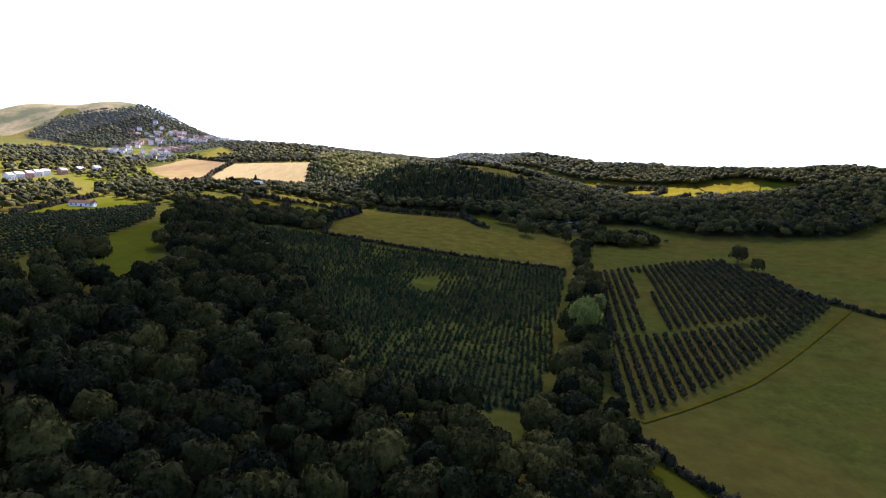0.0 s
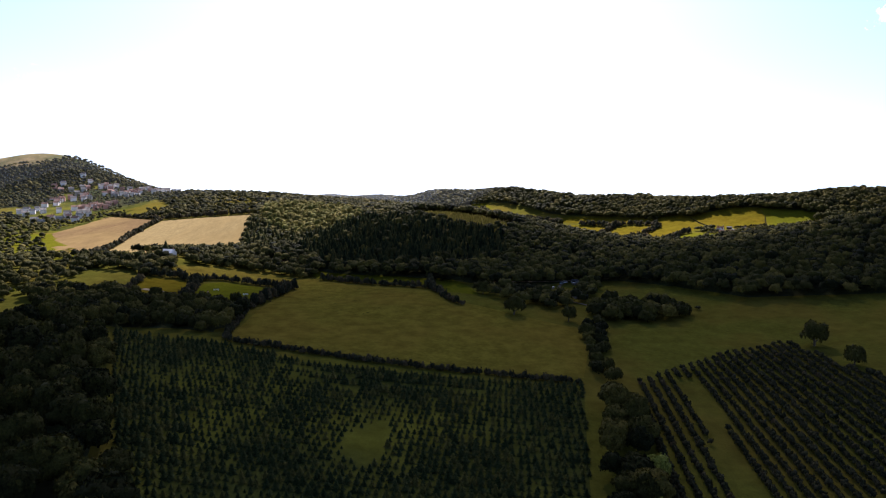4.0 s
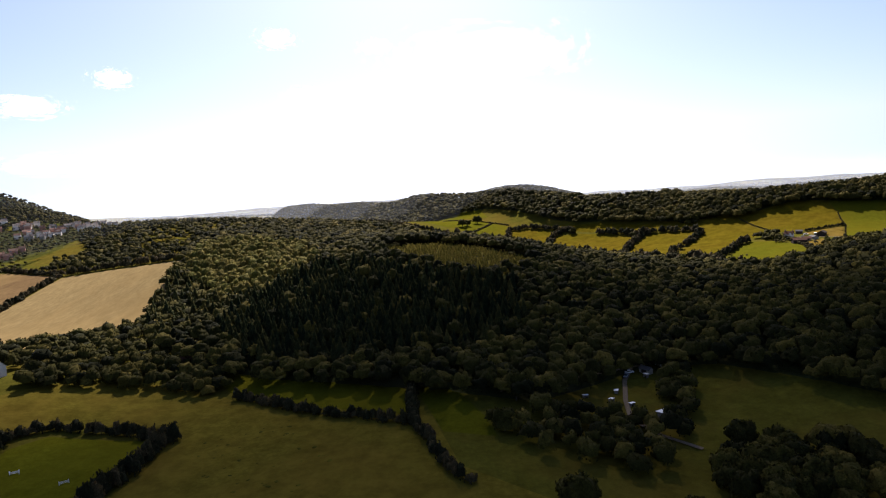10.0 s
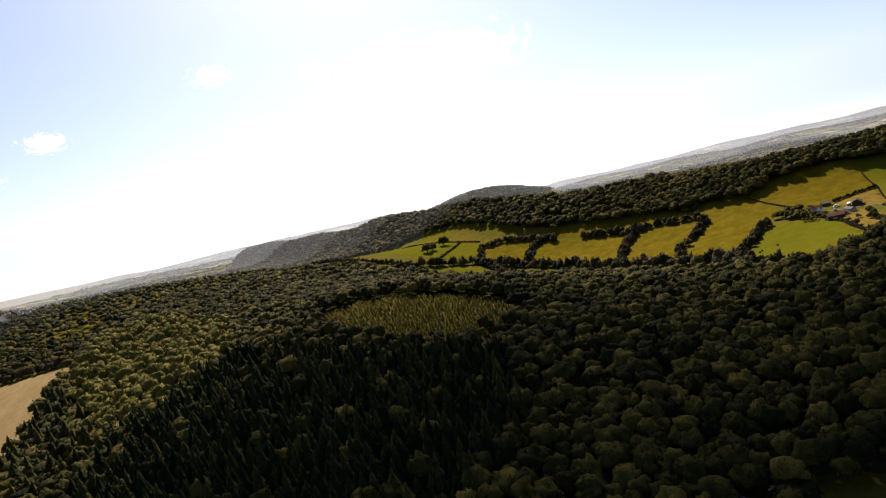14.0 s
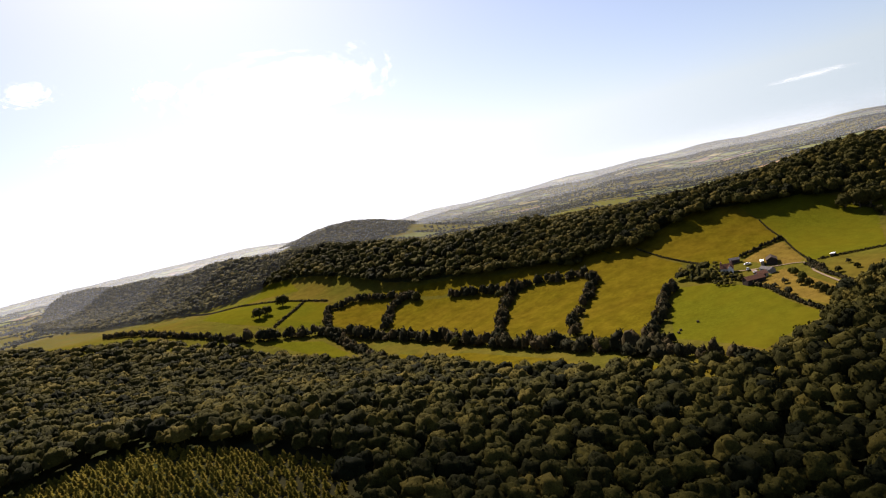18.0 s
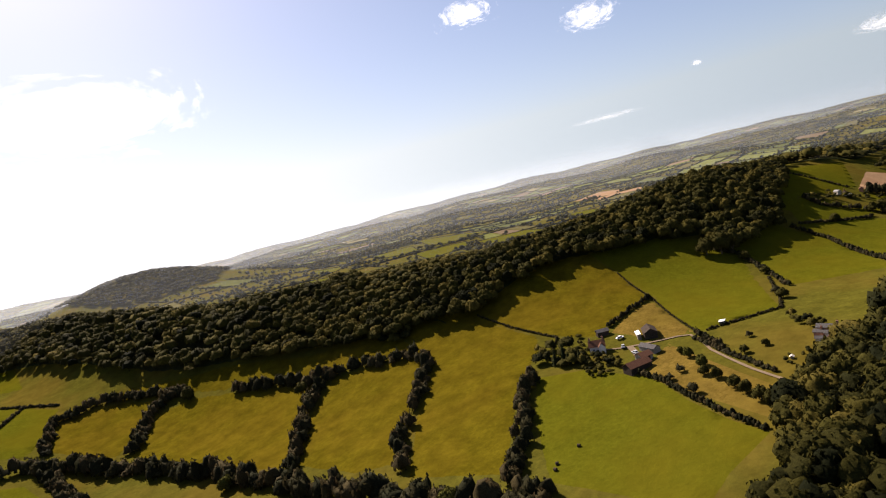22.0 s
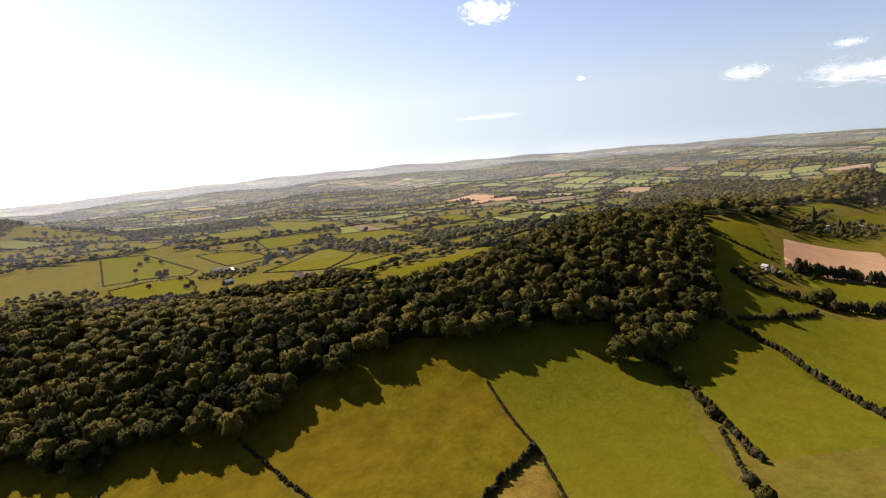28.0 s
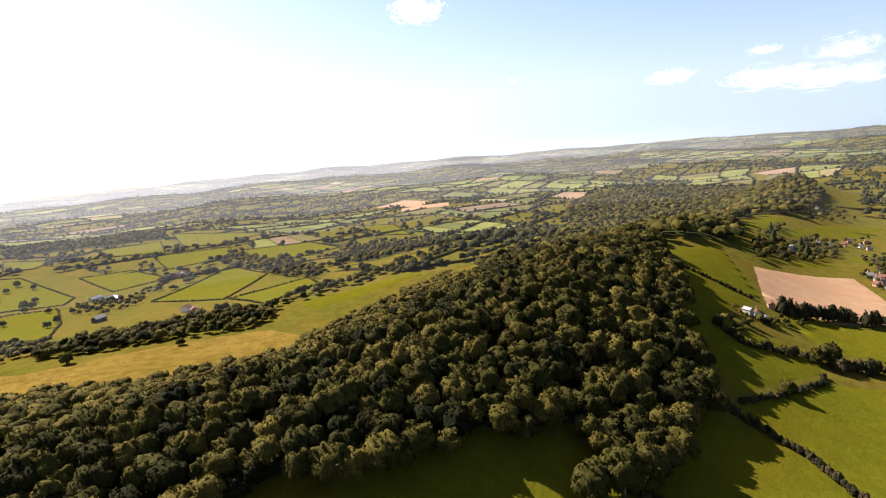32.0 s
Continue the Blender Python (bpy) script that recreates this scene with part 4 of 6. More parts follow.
BELTS = [
    ([(-235, 470), (-182, 476), (-140, 466), (-104, 464), (-96, 450), (-95, 405), (-120, 408), (-150, 405), (-200, 428)], 7.0, (7, 12), "dark wood below the paddocks", NEAR_CROWNS),
    ([(-255, 632), (-244, 658), (-214, 690), (-189, 716), (-152, 652), (-86, 600), (-92, 581), (-138, 589), (-183, 582), (-196, 606)], 6.8, (7, 12), "belt of mixed trees below the stubble field", MID_CROWNS),
    ([(-245, 535), (-206, 538), (-190, 525), (-181, 536), (-184, 560), (-198, 584), (-216, 590), (-250, 590)], 7.0, (7, 11.5), "dark trees beside the tussocky pasture", MID_CROWNS),
    ([(96, 478), (118, 500), (152, 492), (156, 470), (128, 456), (104, 458)], 7.6, (11, 15), "dark clump of tall trees in the pasture", NEAR_CROWNS),
    ([(71, 364), (76, 400), (84, 436), (92, 460), (100, 458), (94, 430), (86, 400), (80, 362)], 7.0, (6.5, 11), "line of trees along a ditch", NEAR_CROWNS),
    ([(118, 578), (134, 578), (126, 556), (113, 530), (103, 506), (96, 510), (106, 535)], 5.8, (7, 12), "dark trees sheltering the house", MID_CROWNS),
    ([(28, 522), (50, 500), (88, 478), (97, 512), (84, 530), (55, 535)], 7.2, (7.5, 12), "scattered trees round the small pastures", MID_CROWNS),
    ([(336, 892), (352, 902), (362, 882), (358, 866), (348, 862), (342, 868)], 6.5, (5, 9), "dark garden trees round the farmhouse", MID_CROWNS),
    ([(318, 1024), (334, 1012), (340, 994), (330, 986), (318, 1004)], 6.5, (7, 11), "trees at the corner of the wood", MID_CROWNS),
    ([(640, 893), (660, 893), (676, 884), (664, 878), (645, 884)], 7.0, (4, 7), "trees round a small farm", MID_CROWNS),
    ([(-395, 930), (-350, 900), (-300, 905), (-240, 905), (-250, 990), (-330, 1010), (-410, 1000)], 13.0, (6, 10), "trees and scrub below the village", MID_CROWNS),
    ([(-560, 960), (-480, 900), (-430, 800), (-470, 760), (-640, 880)], 15.0, (6, 10), "trees in the gardens below the hill", FAR_CROWNS),
    ([(-860, 1150), (-660, 1050), (-600, 1080), (-640, 1190), (-560, 1290), (-500, 1340), (-560, 1370), (-640, 1320), (-700, 1290), (-760, 1260), (-860, 1230)], 8.0, (6, 10), "broadleaf wood on the flank of the hill", FAR_CROWNS),
    ([(-640, 1180), (-500, 1000), (-470, 1010), (-450, 1180), (-470, 1330), (-560, 1300)], 9.5, (4, 7), "garden trees among the village houses", FAR_CROWNS),
    ([(-474, 1164), (-445, 1230), (-357, 1095), (-300, 930), (-345, 925), (-385, 1010), (-430, 1080)], 10.0, (7, 12), "dark wood beside the village field", MID_CROWNS),
    ([(372, 889), (366, 878), (362, 870), (354, 846), (348, 842), (346, 866)], 4.2, (2.5, 5), "shrubs and small trees in the farmhouse garden", MID_CROWNS),
    ([(352, 866), (359, 858), (357, 848), (345, 845), (339, 850), (340, 860)], 4.0, (2.5, 4.5), "dark shrubs between the farmhouse and the barn", MID_CROWNS),
    ([(370, 783), (385, 783), (390, 776), (384, 770), (366, 776)], 4.5, (1.5, 3.2), "low shrubs in the cottage gardens", MID_CROWNS),
    ([(424, 806), (416, 796), (409, 782), (404, 784), (412, 800)], 4.5, (4, 6.5), "small dark trees beside the cottages", MID_CROWNS),
    ([(-500, 1330), (-440, 1200), (-380, 1080), (-330, 1020), (-260, 1040), (-120, 1190), (-250, 1400), (-430, 1450)], 11.0, (7, 12), "wood behind the harvested fields", FAR_CROWNS),
    ([(-300, 480), (-240, 440), (-225, 460), (-230, 560), (-262, 600), (-330, 640), (-350, 560)], 9.0, (6, 10), "trees and gardens beside the wood", MID_CROWNS),
    ([(-420, 640), (-330, 600), (-330, 640), (-430, 790), (-520, 760)], 10.5, (6, 10), "scattered trees below the village houses", FAR_CROWNS),
    ([(-770, 980), (-708, 1026), (-573, 951), (-480, 852), (-456, 714), (-460, 600), (-560, 600), (-800, 800)], 13.0, (7, 12), "trees at the foot of the hill behind the houses", FAR_CROWNS),
    ([(-395, 500), (-402, 590), (-311, 481), (-272, 341), (-330, 330), (-420, 420)], 9.5, (6, 10), "scattered garden trees beyond the dark orchard", FAR_CROWNS),
    ([(-395, 945), (-340, 905), (-250, 910), (-240, 990), (-330, 1020), (-380, 1000)], 10.0, (7, 11), "dark belt of trees above the harvested fields", MID_CROWNS),
    ([(440, 1345), (500, 1325), (530, 1372), (510, 1425), (472, 1455), (425, 1420)], 9.0, (6, 10), "dark trees between meadow and field", FAR_CROWNS),
    ([(676, 890), (684, 892), (694, 882), (702, 874), (712, 864), (704, 860), (684, 874)], 5.0, (3, 5.5), "small trees round the hillside farm", MID_CROWNS),
    ([(330, 1380), (450, 1345), (490, 1480), (500, 1640), (440, 1700), (330, 1550)], 15.0, (6, 11), "scattered trees in rough fields on the plain", FAR_CROWNS),
    ([(300, 735), (310, 752), (335, 763), (368, 763), (396, 761), (402, 740), (360, 732)], 6.4, (13, 18), "tall trees along the edge of the hill wood", NEAR_CROWNS),
    ([(-735, 1225), (-690, 1215), (-600, 1290), (-540, 1330), (-600, 1400), (-720, 1340)], 8.0, (6, 10), "broadleaf wood below the bare hilltop", FAR_CROWNS),
    ([(-445, 800), (-432, 800), (-438, 900), (-436, 990), (-460, 1000), (-520, 870)], 10.0, (5, 8), "garden trees below the village houses", FAR_CROWNS),
    ([(397, 750), (408, 765), (440, 775), (490, 740), (460, 680), (420, 700)], 8.5, (13, 19), "tall dark wood beside the cottages", MID_CROWNS),
    ([(492, 1300), (527, 1265), (560, 1250), (591, 1226), (622, 1208), (655, 1240), (635, 1285), (590, 1305), (550, 1330), (505, 1345)], 7.5, (7, 12), "belt of trees behind the golden meadow", MID_CROWNS),
    ([(657, 1248), (701, 1230), (754, 1204), (814, 1182), (858, 1205), (789, 1227), (727, 1250), (675, 1265)], 10.0, (7, 12), "dark belt of trees beside a green strip", MID_CROWNS),
    ([(892, 1689), (854, 1559), (795, 1410), (755, 1310), (799, 1339), (880, 1480), (910, 1600), (932, 1720)], 11.0, (7, 12), "dark belt of trees between green fields on the plain", FAR_CROWNS),
    ([(727, 2190), (817, 2187), (911, 2116), (993, 2067), (1075, 2252), (991, 2344), (852, 2379), (768, 2329)], 12.0, (9, 14), "dark wood on the plain", FAR_CROWNS),
    ([(608, 1560), (616, 1467), (669, 1521), (728, 1604), (755, 1636), (710, 1598), (682, 1580), (640, 1610)], 13.0, (6, 10), "trees round a farm on the plain", FAR_CROWNS),
    ([(916, 1470), (831, 1300), (900, 1290), (963, 1358), (1000, 1330), (1117, 1410), (1077, 1529), (980, 1532)], 12.0, (7, 12), "dark mixed wood on the plain", FAR_CROWNS),
    ([(826, 912), (900, 922), (946, 913), (1000, 900), (1080, 897), (993, 871), (895, 880), (869, 888), (818, 902)], 9.5, (5, 9), "garden trees round the church", MID_CROWNS),
    ([(802, 815), (907, 817), (1029, 839), (996, 858), (934, 845), (880, 850), (836, 838)], 8.5, (3.0, 5.5), "garden trees among the valley houses", MID_CROWNS),
    ([(940, 925), (1010, 920), (1090, 925), (1040, 932), (960, 934)], 13.0, (6, 9), "row of round trees between green fields", MID_CROWNS),
    ([(1000, 880), (1120, 845), (1200, 855), (1080, 892)], 20.0, (5, 8), "trees along the village street", MID_CROWNS),
    ([(1180, 915), (1320, 880), (1420, 900), (1380, 950), (1260, 945)], 18.0, (6, 10), "trees round distant farm buildings", FAR_CROWNS),
]
for poly, gap, hts, label, kinds in BELTS:
    wood("tree_belt", poly, gap, kinds, LEAF, label, rng, hts, (hts[0] * 0.45, hts[1] * 0.48), sink=hts[0] * 0.25, tint=(0.45, 0.24), category="trees")
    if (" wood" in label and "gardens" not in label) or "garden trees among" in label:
        sheet("wood_floor", inset(poly, 4.0), EARTH, "dark ground under the trees", 12.0, 0.25, "ground")


def branchy_trunk(r):
    bm = bmesh.new()

    def limb(a, b, ra, rb, n=7):
        a, b = Vector(a), Vector(b)
        turn = (b - a).to_track_quat("Z", "Y").to_matrix()
        rings = []
        for k in range(4):
            f = k / 3
            c = a.lerp(b, f) + (Vector((r.normal(0, 0.03), r.normal(0, 0.03), 0)) if 0 < k < 3 else Vector())
            rad = ra + (rb - ra) * f
            rings.append([bm.verts.new(c + turn @ Vector((rad * math.cos(6.283 * i / n), rad * math.sin(6.283 * i / n), 0))) for i in range(n)])
        for p, q in zip(rings, rings[1:]):
            for i in range(n):
                bm.faces.new((p[i], p[(i + 1) % n], q[(i + 1) % n], q[i]))
    limb((0, 0, -0.12), (0, 0, 0.75), 0.085, 0.055)
    for i in range(4):
        a = i * 1.6 + r.uniform(0, 1)
        limb((0, 0, 0.5 + 0.06 * i), (0.45 * math.cos(a), 0.45 * math.sin(a), 0.95 + 0.06 * i), 0.045, 0.018, 5)
    me = bpy.data.meshes.new("trunk")
    bm.to_mesh(me)
    bm.free()
    me.materials.append(BARK)
    return me


def unit_crown(kind, material):
    v, f = kind
    ob = mesh_object("crown", v, f, material, None, True, np.full(len(v), 0.5))
    me = ob.data
    bpy.data.objects.remove(ob)
    return me


TRUNK_MESHES = [branchy_trunk(rng) for _ in range(3)]
CROWN_MESHES = {key: [unit_crown(k, m) for k in ks] for key, ks, m in (("oak", NEAR_CROWNS, LEAF), ("light", CLOSE_CROWNS, GOLD_LEAF), ("yellow", CLOSE_CROWNS, YELLOW_LEAF), ("thorn", HEDGE_CROWNS, HEDGE))}
SPIRE_MESH = unit_crown(SPIRES[0], NEEDLE)


def tree(x, y, h, w, label, kind="oak", group=""):
    top = tagged(new("tree"), label, "tree", group)
    top.location = (x, y, float(ground_z(x, y)) - 0.26 * h)
    top.rotation_euler = (0, 0, rng.uniform(0, 6.28))
    for name, me, sc in (("trunk", TRUNK_MESHES[rng.integers(3)], (w, w, h / 1.35)), ("crown", CROWN_MESHES[kind][rng.integers(len(CROWN_MESHES[kind]))], (w, w, h / 1.28))):
        ob = new(name, me)
        ob.parent, ob.scale = top, sc
    return top


def spire(x, y, h, w, label):
    top = tagged(new("conifer"), label, "tree")
    top.location = (x, y, float(ground_z(x, y)))
    for name, me, sc in (("trunk", TRUNK_MESHES[0], (w * 0.12, w * 0.12, h * 0.7)), ("crown", SPIRE_MESH, (w, w, h))):
        ob = new(name, me)
        ob.parent, ob.scale = top, sc
    return top


SINGLE = [
    (188, 404, 14, 7.5, "large dark round tree at the orchard corner", "oak"), (187, 374, 10, 5.2, "dark tree beside the orchard", "oak"),
    (182, 318, 5, 3, "small tree in the hedge by the orchard", "thorn"), (193, 305, 4, 2.6, "small tree in the hedge by the orchard", "thorn"),
    (36, 252, 5.5, 2.4, "dark rounded tree beside the plantation", "thorn"), (55, 249, 21, 8.8, "tall yellow-green tree between plantation and orchard", "yellow"),
    (70, 290, 10, 5, "pale yellow-green tree in the belt", "yellow"), (60, 232, 9, 4.4, "yellow-green tree in the belt", "yellow"),
    (166, 482, 3, 2, "lone dark bush in the pasture", "thorn"), (37, 519, 10, 5.5, "round dark tree in the small pasture", "oak"), (51, 466, 12.5, 7.6, "round dark tree at the edge of the pasture", "oak"),
    (46, 547, 14, 6.4, "tree at the foot of the wood", "oak"), (81, 456, 10, 5, "tree in the ditch line", "oak"), (1, 562, 11, 4.2, "narrow tree in the hedge", "oak"),
    (-177, 603, 8, 4, "tree in the belt below the stubble field", "oak"), (-205, 682, 9, 5, "round green tree below the stubble", "oak"), (-186, 690, 10, 5.5, "round green tree below the stubble", "oak"),
    (606, 857, 7, 4, "round tree standing in the low hedge", "oak"), (665, 849, 11, 6.5, "large round tree standing in a hedgerow", "oak"), (658, 853, 9, 4, "hedgerow tree beside a larger one", "oak"),
    (682, 824, 8, 5, "round dark tree standing in a hedgerow", "oak"), (690, 812, 8, 5, "round dark tree standing in a hedgerow", "oak"), (700, 800, 7, 4.5, "round dark tree standing in a hedgerow", "oak"),
    (505, 868, 6.5, 4, "bushy tree in the overgrown hedge", "oak"), (489, 848, 5, 3.2, "bushy tree in the overgrown hedge", "oak"), (453, 824, 5, 3.2, "dark bush in the hedge corner", "thorn"), (447, 818, 6, 3.6, "dark tree in the hedge corner", "oak"),
    (499, 889, 13, 7, "big spreading tree at the corner of the wood", "oak"), (506, 883, 16, 8.2, "big spreading tree at the corner of the wood", "oak"), (513, 879, 15, 7.8, "big tree at the corner of the wood", "oak"),
    (367, 820, 5.5, 2.6, "young fruit tree in the dry paddock", "light"), (354, 816, 4, 2.2, "small dark tree in the dry paddock", "thorn"), (361, 810, 5.5, 2.8, "fruit tree in the dry paddock", "light"),
    (354, 805, 5, 2.6, "fruit tree in the dry paddock", "oak"), (347, 816, 3.6, 2.0, "small dark bush in the dry paddock", "thorn"), (353, 799, 5.5, 2.8, "small tree in the dry paddock", "oak"), (348, 789, 6, 3.0, "small tree in the dry paddock", "oak"),
    (345, 783, 6, 3.0, "small tree in the dry paddock", "oak"), (342, 776, 6.5, 3.2, "small tree in the dry paddock", "oak"), (340, 771, 6.5, 3.2, "small tree in the dry paddock", "oak"),
    (340, 801, 5, 2.6, "small dark tree in the hedge", "thorn"), (370, 826, 3.5, 1.8, "thin young fruit tree in dry grass", "light"), (376, 800, 4, 2.2, "small tree beside the track", "oak"), (384, 795, 3.5, 2, "small tree in the orchard field", "oak"), (392, 806, 3, 1.8, "small tree in the orchard field", "thorn"),
    (66, 1178, 13, 8.5, "lone dark tree in a green field", "oak"), (92, 1222, 14, 9, "lone dark tree in a green field", "oak"), (74, 1190, 11, 7, "lone dark tree in a green field", "oak"),
    (262, 1020, 9, 5, "tree standing at the head of the pasture", "oak"), (212, 1110, 10, 5.5, "large dark tree standing in a hedgerow", "oak"), (246, 838, 9, 5, "pale grey-green tree in the valley belt", "light"), (197, 962, 8, 4.5, "pale grey-green tree in the valley belt", "light"),
    (560, 1225, 6, 4, "lone tree in the golden meadow", "oak"), (500, 1262, 9, 5, "tree at the end of the golden meadow", "light"),
    (621, 1809, 9, 5.0, "lone round tree in a green field", "oak"), (645, 1844, 11, 6.0, "lone round tree in a green field", "oak"), (651, 1799, 9, 5.0, "lone round tree in a green field", "oak"), (596, 1757, 7, 4.0, "lone round tree in a green field", "oak"), (598, 1668, 12, 6.5, "lone round tree in a green field", "oak"), (604, 1660, 10, 5.5, "lone round tree in a green field", "oak"), (548, 1569, 8, 4.5, "lone round tree in a green field", "oak"), (563, 1660, 8, 4.5, "lone round tree in a green field", "oak"), (601, 1600, 7, 4.0, "lone round tree in a green field", "oak"), (578, 1508, 9, 4.0, "lone round tree in a green field", "oak"), (590, 1640, 8, 5, "lone tree in a field on the plain", "oak"), (560, 1480, 8, 5, "lone tree in a field on the plain", "oak"), (620, 1700, 8, 5, "lone tree in a field on the plain", "oak"),
]
for x, y, h, w, label, kind in SINGLE:
    tree(x, y, h, w, label, kind, "standing trees")
for sx, sy, sh in ((349, 878, 9), (349, 867, 7.5), (343, 878, 8), (346, 872, 6.5)):
    spire(sx, sy, sh, 9, "dark garden conifer beside the farmhouse")
spire(-213, 607, 14, 24, "tall dark conifer beside the white house")
for dx, dy in ((0, 0), (6, 9), (12, 3), (20, 12)):
    spire(905 + dx * 3, 886 + dy * 3, 15, 22, "dark conifer near the church")

# ---- the conifer plantation and the fruit rows ----
def rows_of(poly, angle, row_gap, plant_gap, r, jitter=0.3):
    c, s = math.cos(radians(angle)), math.sin(radians(angle))
    p = np.array(poly)
    u, v = p @ (c, s), p @ (-s, c)
    a, b = np.meshgrid(np.arange(u.min(), u.max(), plant_gap), np.arange(v.min(), v.max(), row_gap), indexing="ij")
    a, b = a + r.normal(0, jitter, a.shape), b + r.normal(0, jitter * 0.5, b.shape)
    x, y = (a * c - b * s).ravel(), (a * s + b * c).ravel()
    ok = inside(x, y, poly)
    return x[ok], y[ok]


px, py = rows_of(PLANTATION, -7, 3.7, 2.3, rng, 0.25)
patchy = np.array([noise.noise((x * 0.03, y * 0.03, 2.0)) for x, y in zip(px, py)])
keep = patchy < 0.55
px, py, patchy = px[keep], py[keep], patchy[keep]
keep = np.ones(len(px), bool)
for ride in ([(-58, 368), (-28, 358), (2, 352), (22, 349)], [(-52, 357), (-24, 346)]):
    keep &= (to_line(px, py, ride) > 1.9) | (rng.uniform(size=len(px)) < 0.12)
px, py, patchy = px[keep], py[keep], patchy[keep]
ph = np.clip(rng.normal(2.7, 0.6, len(px)) - 1.2 * patchy, 0.9, 4.4)
plant("conifer_plantation", np.stack([px, py, ground_z(px, py), ph * 2.3, ph], 1), SMALL_SPIRES, SPRUCE,
      "blue-green Christmas trees planted in close rows", "plantation", rng, tint=(0.5, 0.32))
TRACKS_IN_ORCHARD = [[(109, 362), (100, 310), (92, 266)], [(62, 258), (92, 262), (120, 273), (150, 285)]]
ox, oy = rows_of(ORCHARD, 82.5, 4.3, 1.7, rng, 0.25)
keep = (to_line(ox, oy, TRACKS_IN_ORCHARD[0]) > 4.2) & (to_line(ox, oy, TRACKS_IN_ORCHARD[1]) > 3.2)
ox, oy = ox[keep], oy[keep]
oh = rng.uniform(2.6, 3.6, len(ox))
plant("orchard_rows", np.stack([ox, oy, ground_z(ox, oy) - 0.4, oh * 0.40, oh / 1.5], 1), ROW_CROWNS, HEDGE,
      "straight rows of low fruit trees on grass", "orchard", rng, tint=(0.4, 0.15))
TUSSOCKY = [(-85, 540), (-47, 546), (-24, 505), (-20, 460), (-39, 444), (-62, 472)]
tx, ty = scatter(TUSSOCKY, 4.2, rng)
few = rng.uniform(size=len(tx)) < 0.55
tx, ty = tx[few], ty[few]
plant("tussocks", np.stack([tx, ty, ground_z(tx, ty) - 0.3, rng.uniform(0.5, 1.8, len(tx)), rng.uniform(0.25, 0.42, len(tx))], 1), ROW_CROWNS, WEEDS,
      "dark tussocks of rush in the grazed pasture", "tussocks", rng, tint=(0.5, 0.2))

LEFT_ORCHARD = [(-266, 322), (-254, 384), (-234, 445), (-204, 388), (-188, 300), (-188, 232), (-250, 236)]
lx, ly = rows_of(LEFT_ORCHARD, 70, 5.0, 2.2, rng, 0.35)
lh = rng.uniform(2.2, 3.2, len(lx))
plant("orchard_rows", np.stack([lx, ly, ground_z(lx, ly) - 0.4, lh * 0.5, lh / 1.5], 1), ROW_CROWNS, SPRUCE,
      "close rows of dark bushes on a slope", "orchard", rng, tint=(0.4, 0.15))

# ---- the far country ----
DISTANT_CROWNS = [broad_crown(tr, 1, 4, 0, 0.3, -0.2) for _ in range(6)]
pm, pn, pl, pb = shader("far_fields", 0.95, 0.0)
pg = pn.new("ShaderNodeNewGeometry")
# field colours dulled with extra blue, which puts distance haze into them
pcol = ramp(pn, pl, pg.outputs["Random Per Island"], [(0.0, (0.072, 0.080, 0.024)), (0.24, (0.100, 0.108, 0.030)), (0.42, (0.084, 0.074, 0.028)), (0.56, (0.112, 0.120, 0.034)),
                                                     (0.74, (0.150, 0.130, 0.058)), (0.82, (0.080, 0.084, 0.026)), (0.91, (0.165, 0.116, 0.072)), (0.96, (0.120, 0.088, 0.052))])
pn[pcol.node.name].color_ramp.interpolation = "CONSTANT"
ptone = ramp(pn, pl, noise_node(pn, pl, pg.outputs["Position"], 0.03, 5), [(0.3, (0.75,) * 3), (0.7, (1.1,) * 3)])
pl.new(mix(pn, pl, 1.0, pcol, ptone, "MULTIPLY"), pb.inputs["Base Color"])
FARM_PATCH = pm
KEEP_CLEAR = [p for _, p in WOODS] + [f[1] for f in FIELDS] + [b[0] for b in BELTS]


def off_the_plain(x, y):
    """True where the far fields must not lie: nearer land, the ridge, woods and fields already laid."""
    bad = (np.hypot(x - 300, y - 800) > 4950) | ((x < -150) & (y < 1750)) | ((x < -500) & (y < 2300)) | ((x < 720) & (y < 1950)) | ((x < 1240) & (y < 1040))
    bad |= (to_line(x, y, RIDGE) < 100) | (np.hypot(x - 405, y - 2600) < 270)
    for p in KEEP_CLEAR:
        bad |= inside(x, y, p)
    return bad


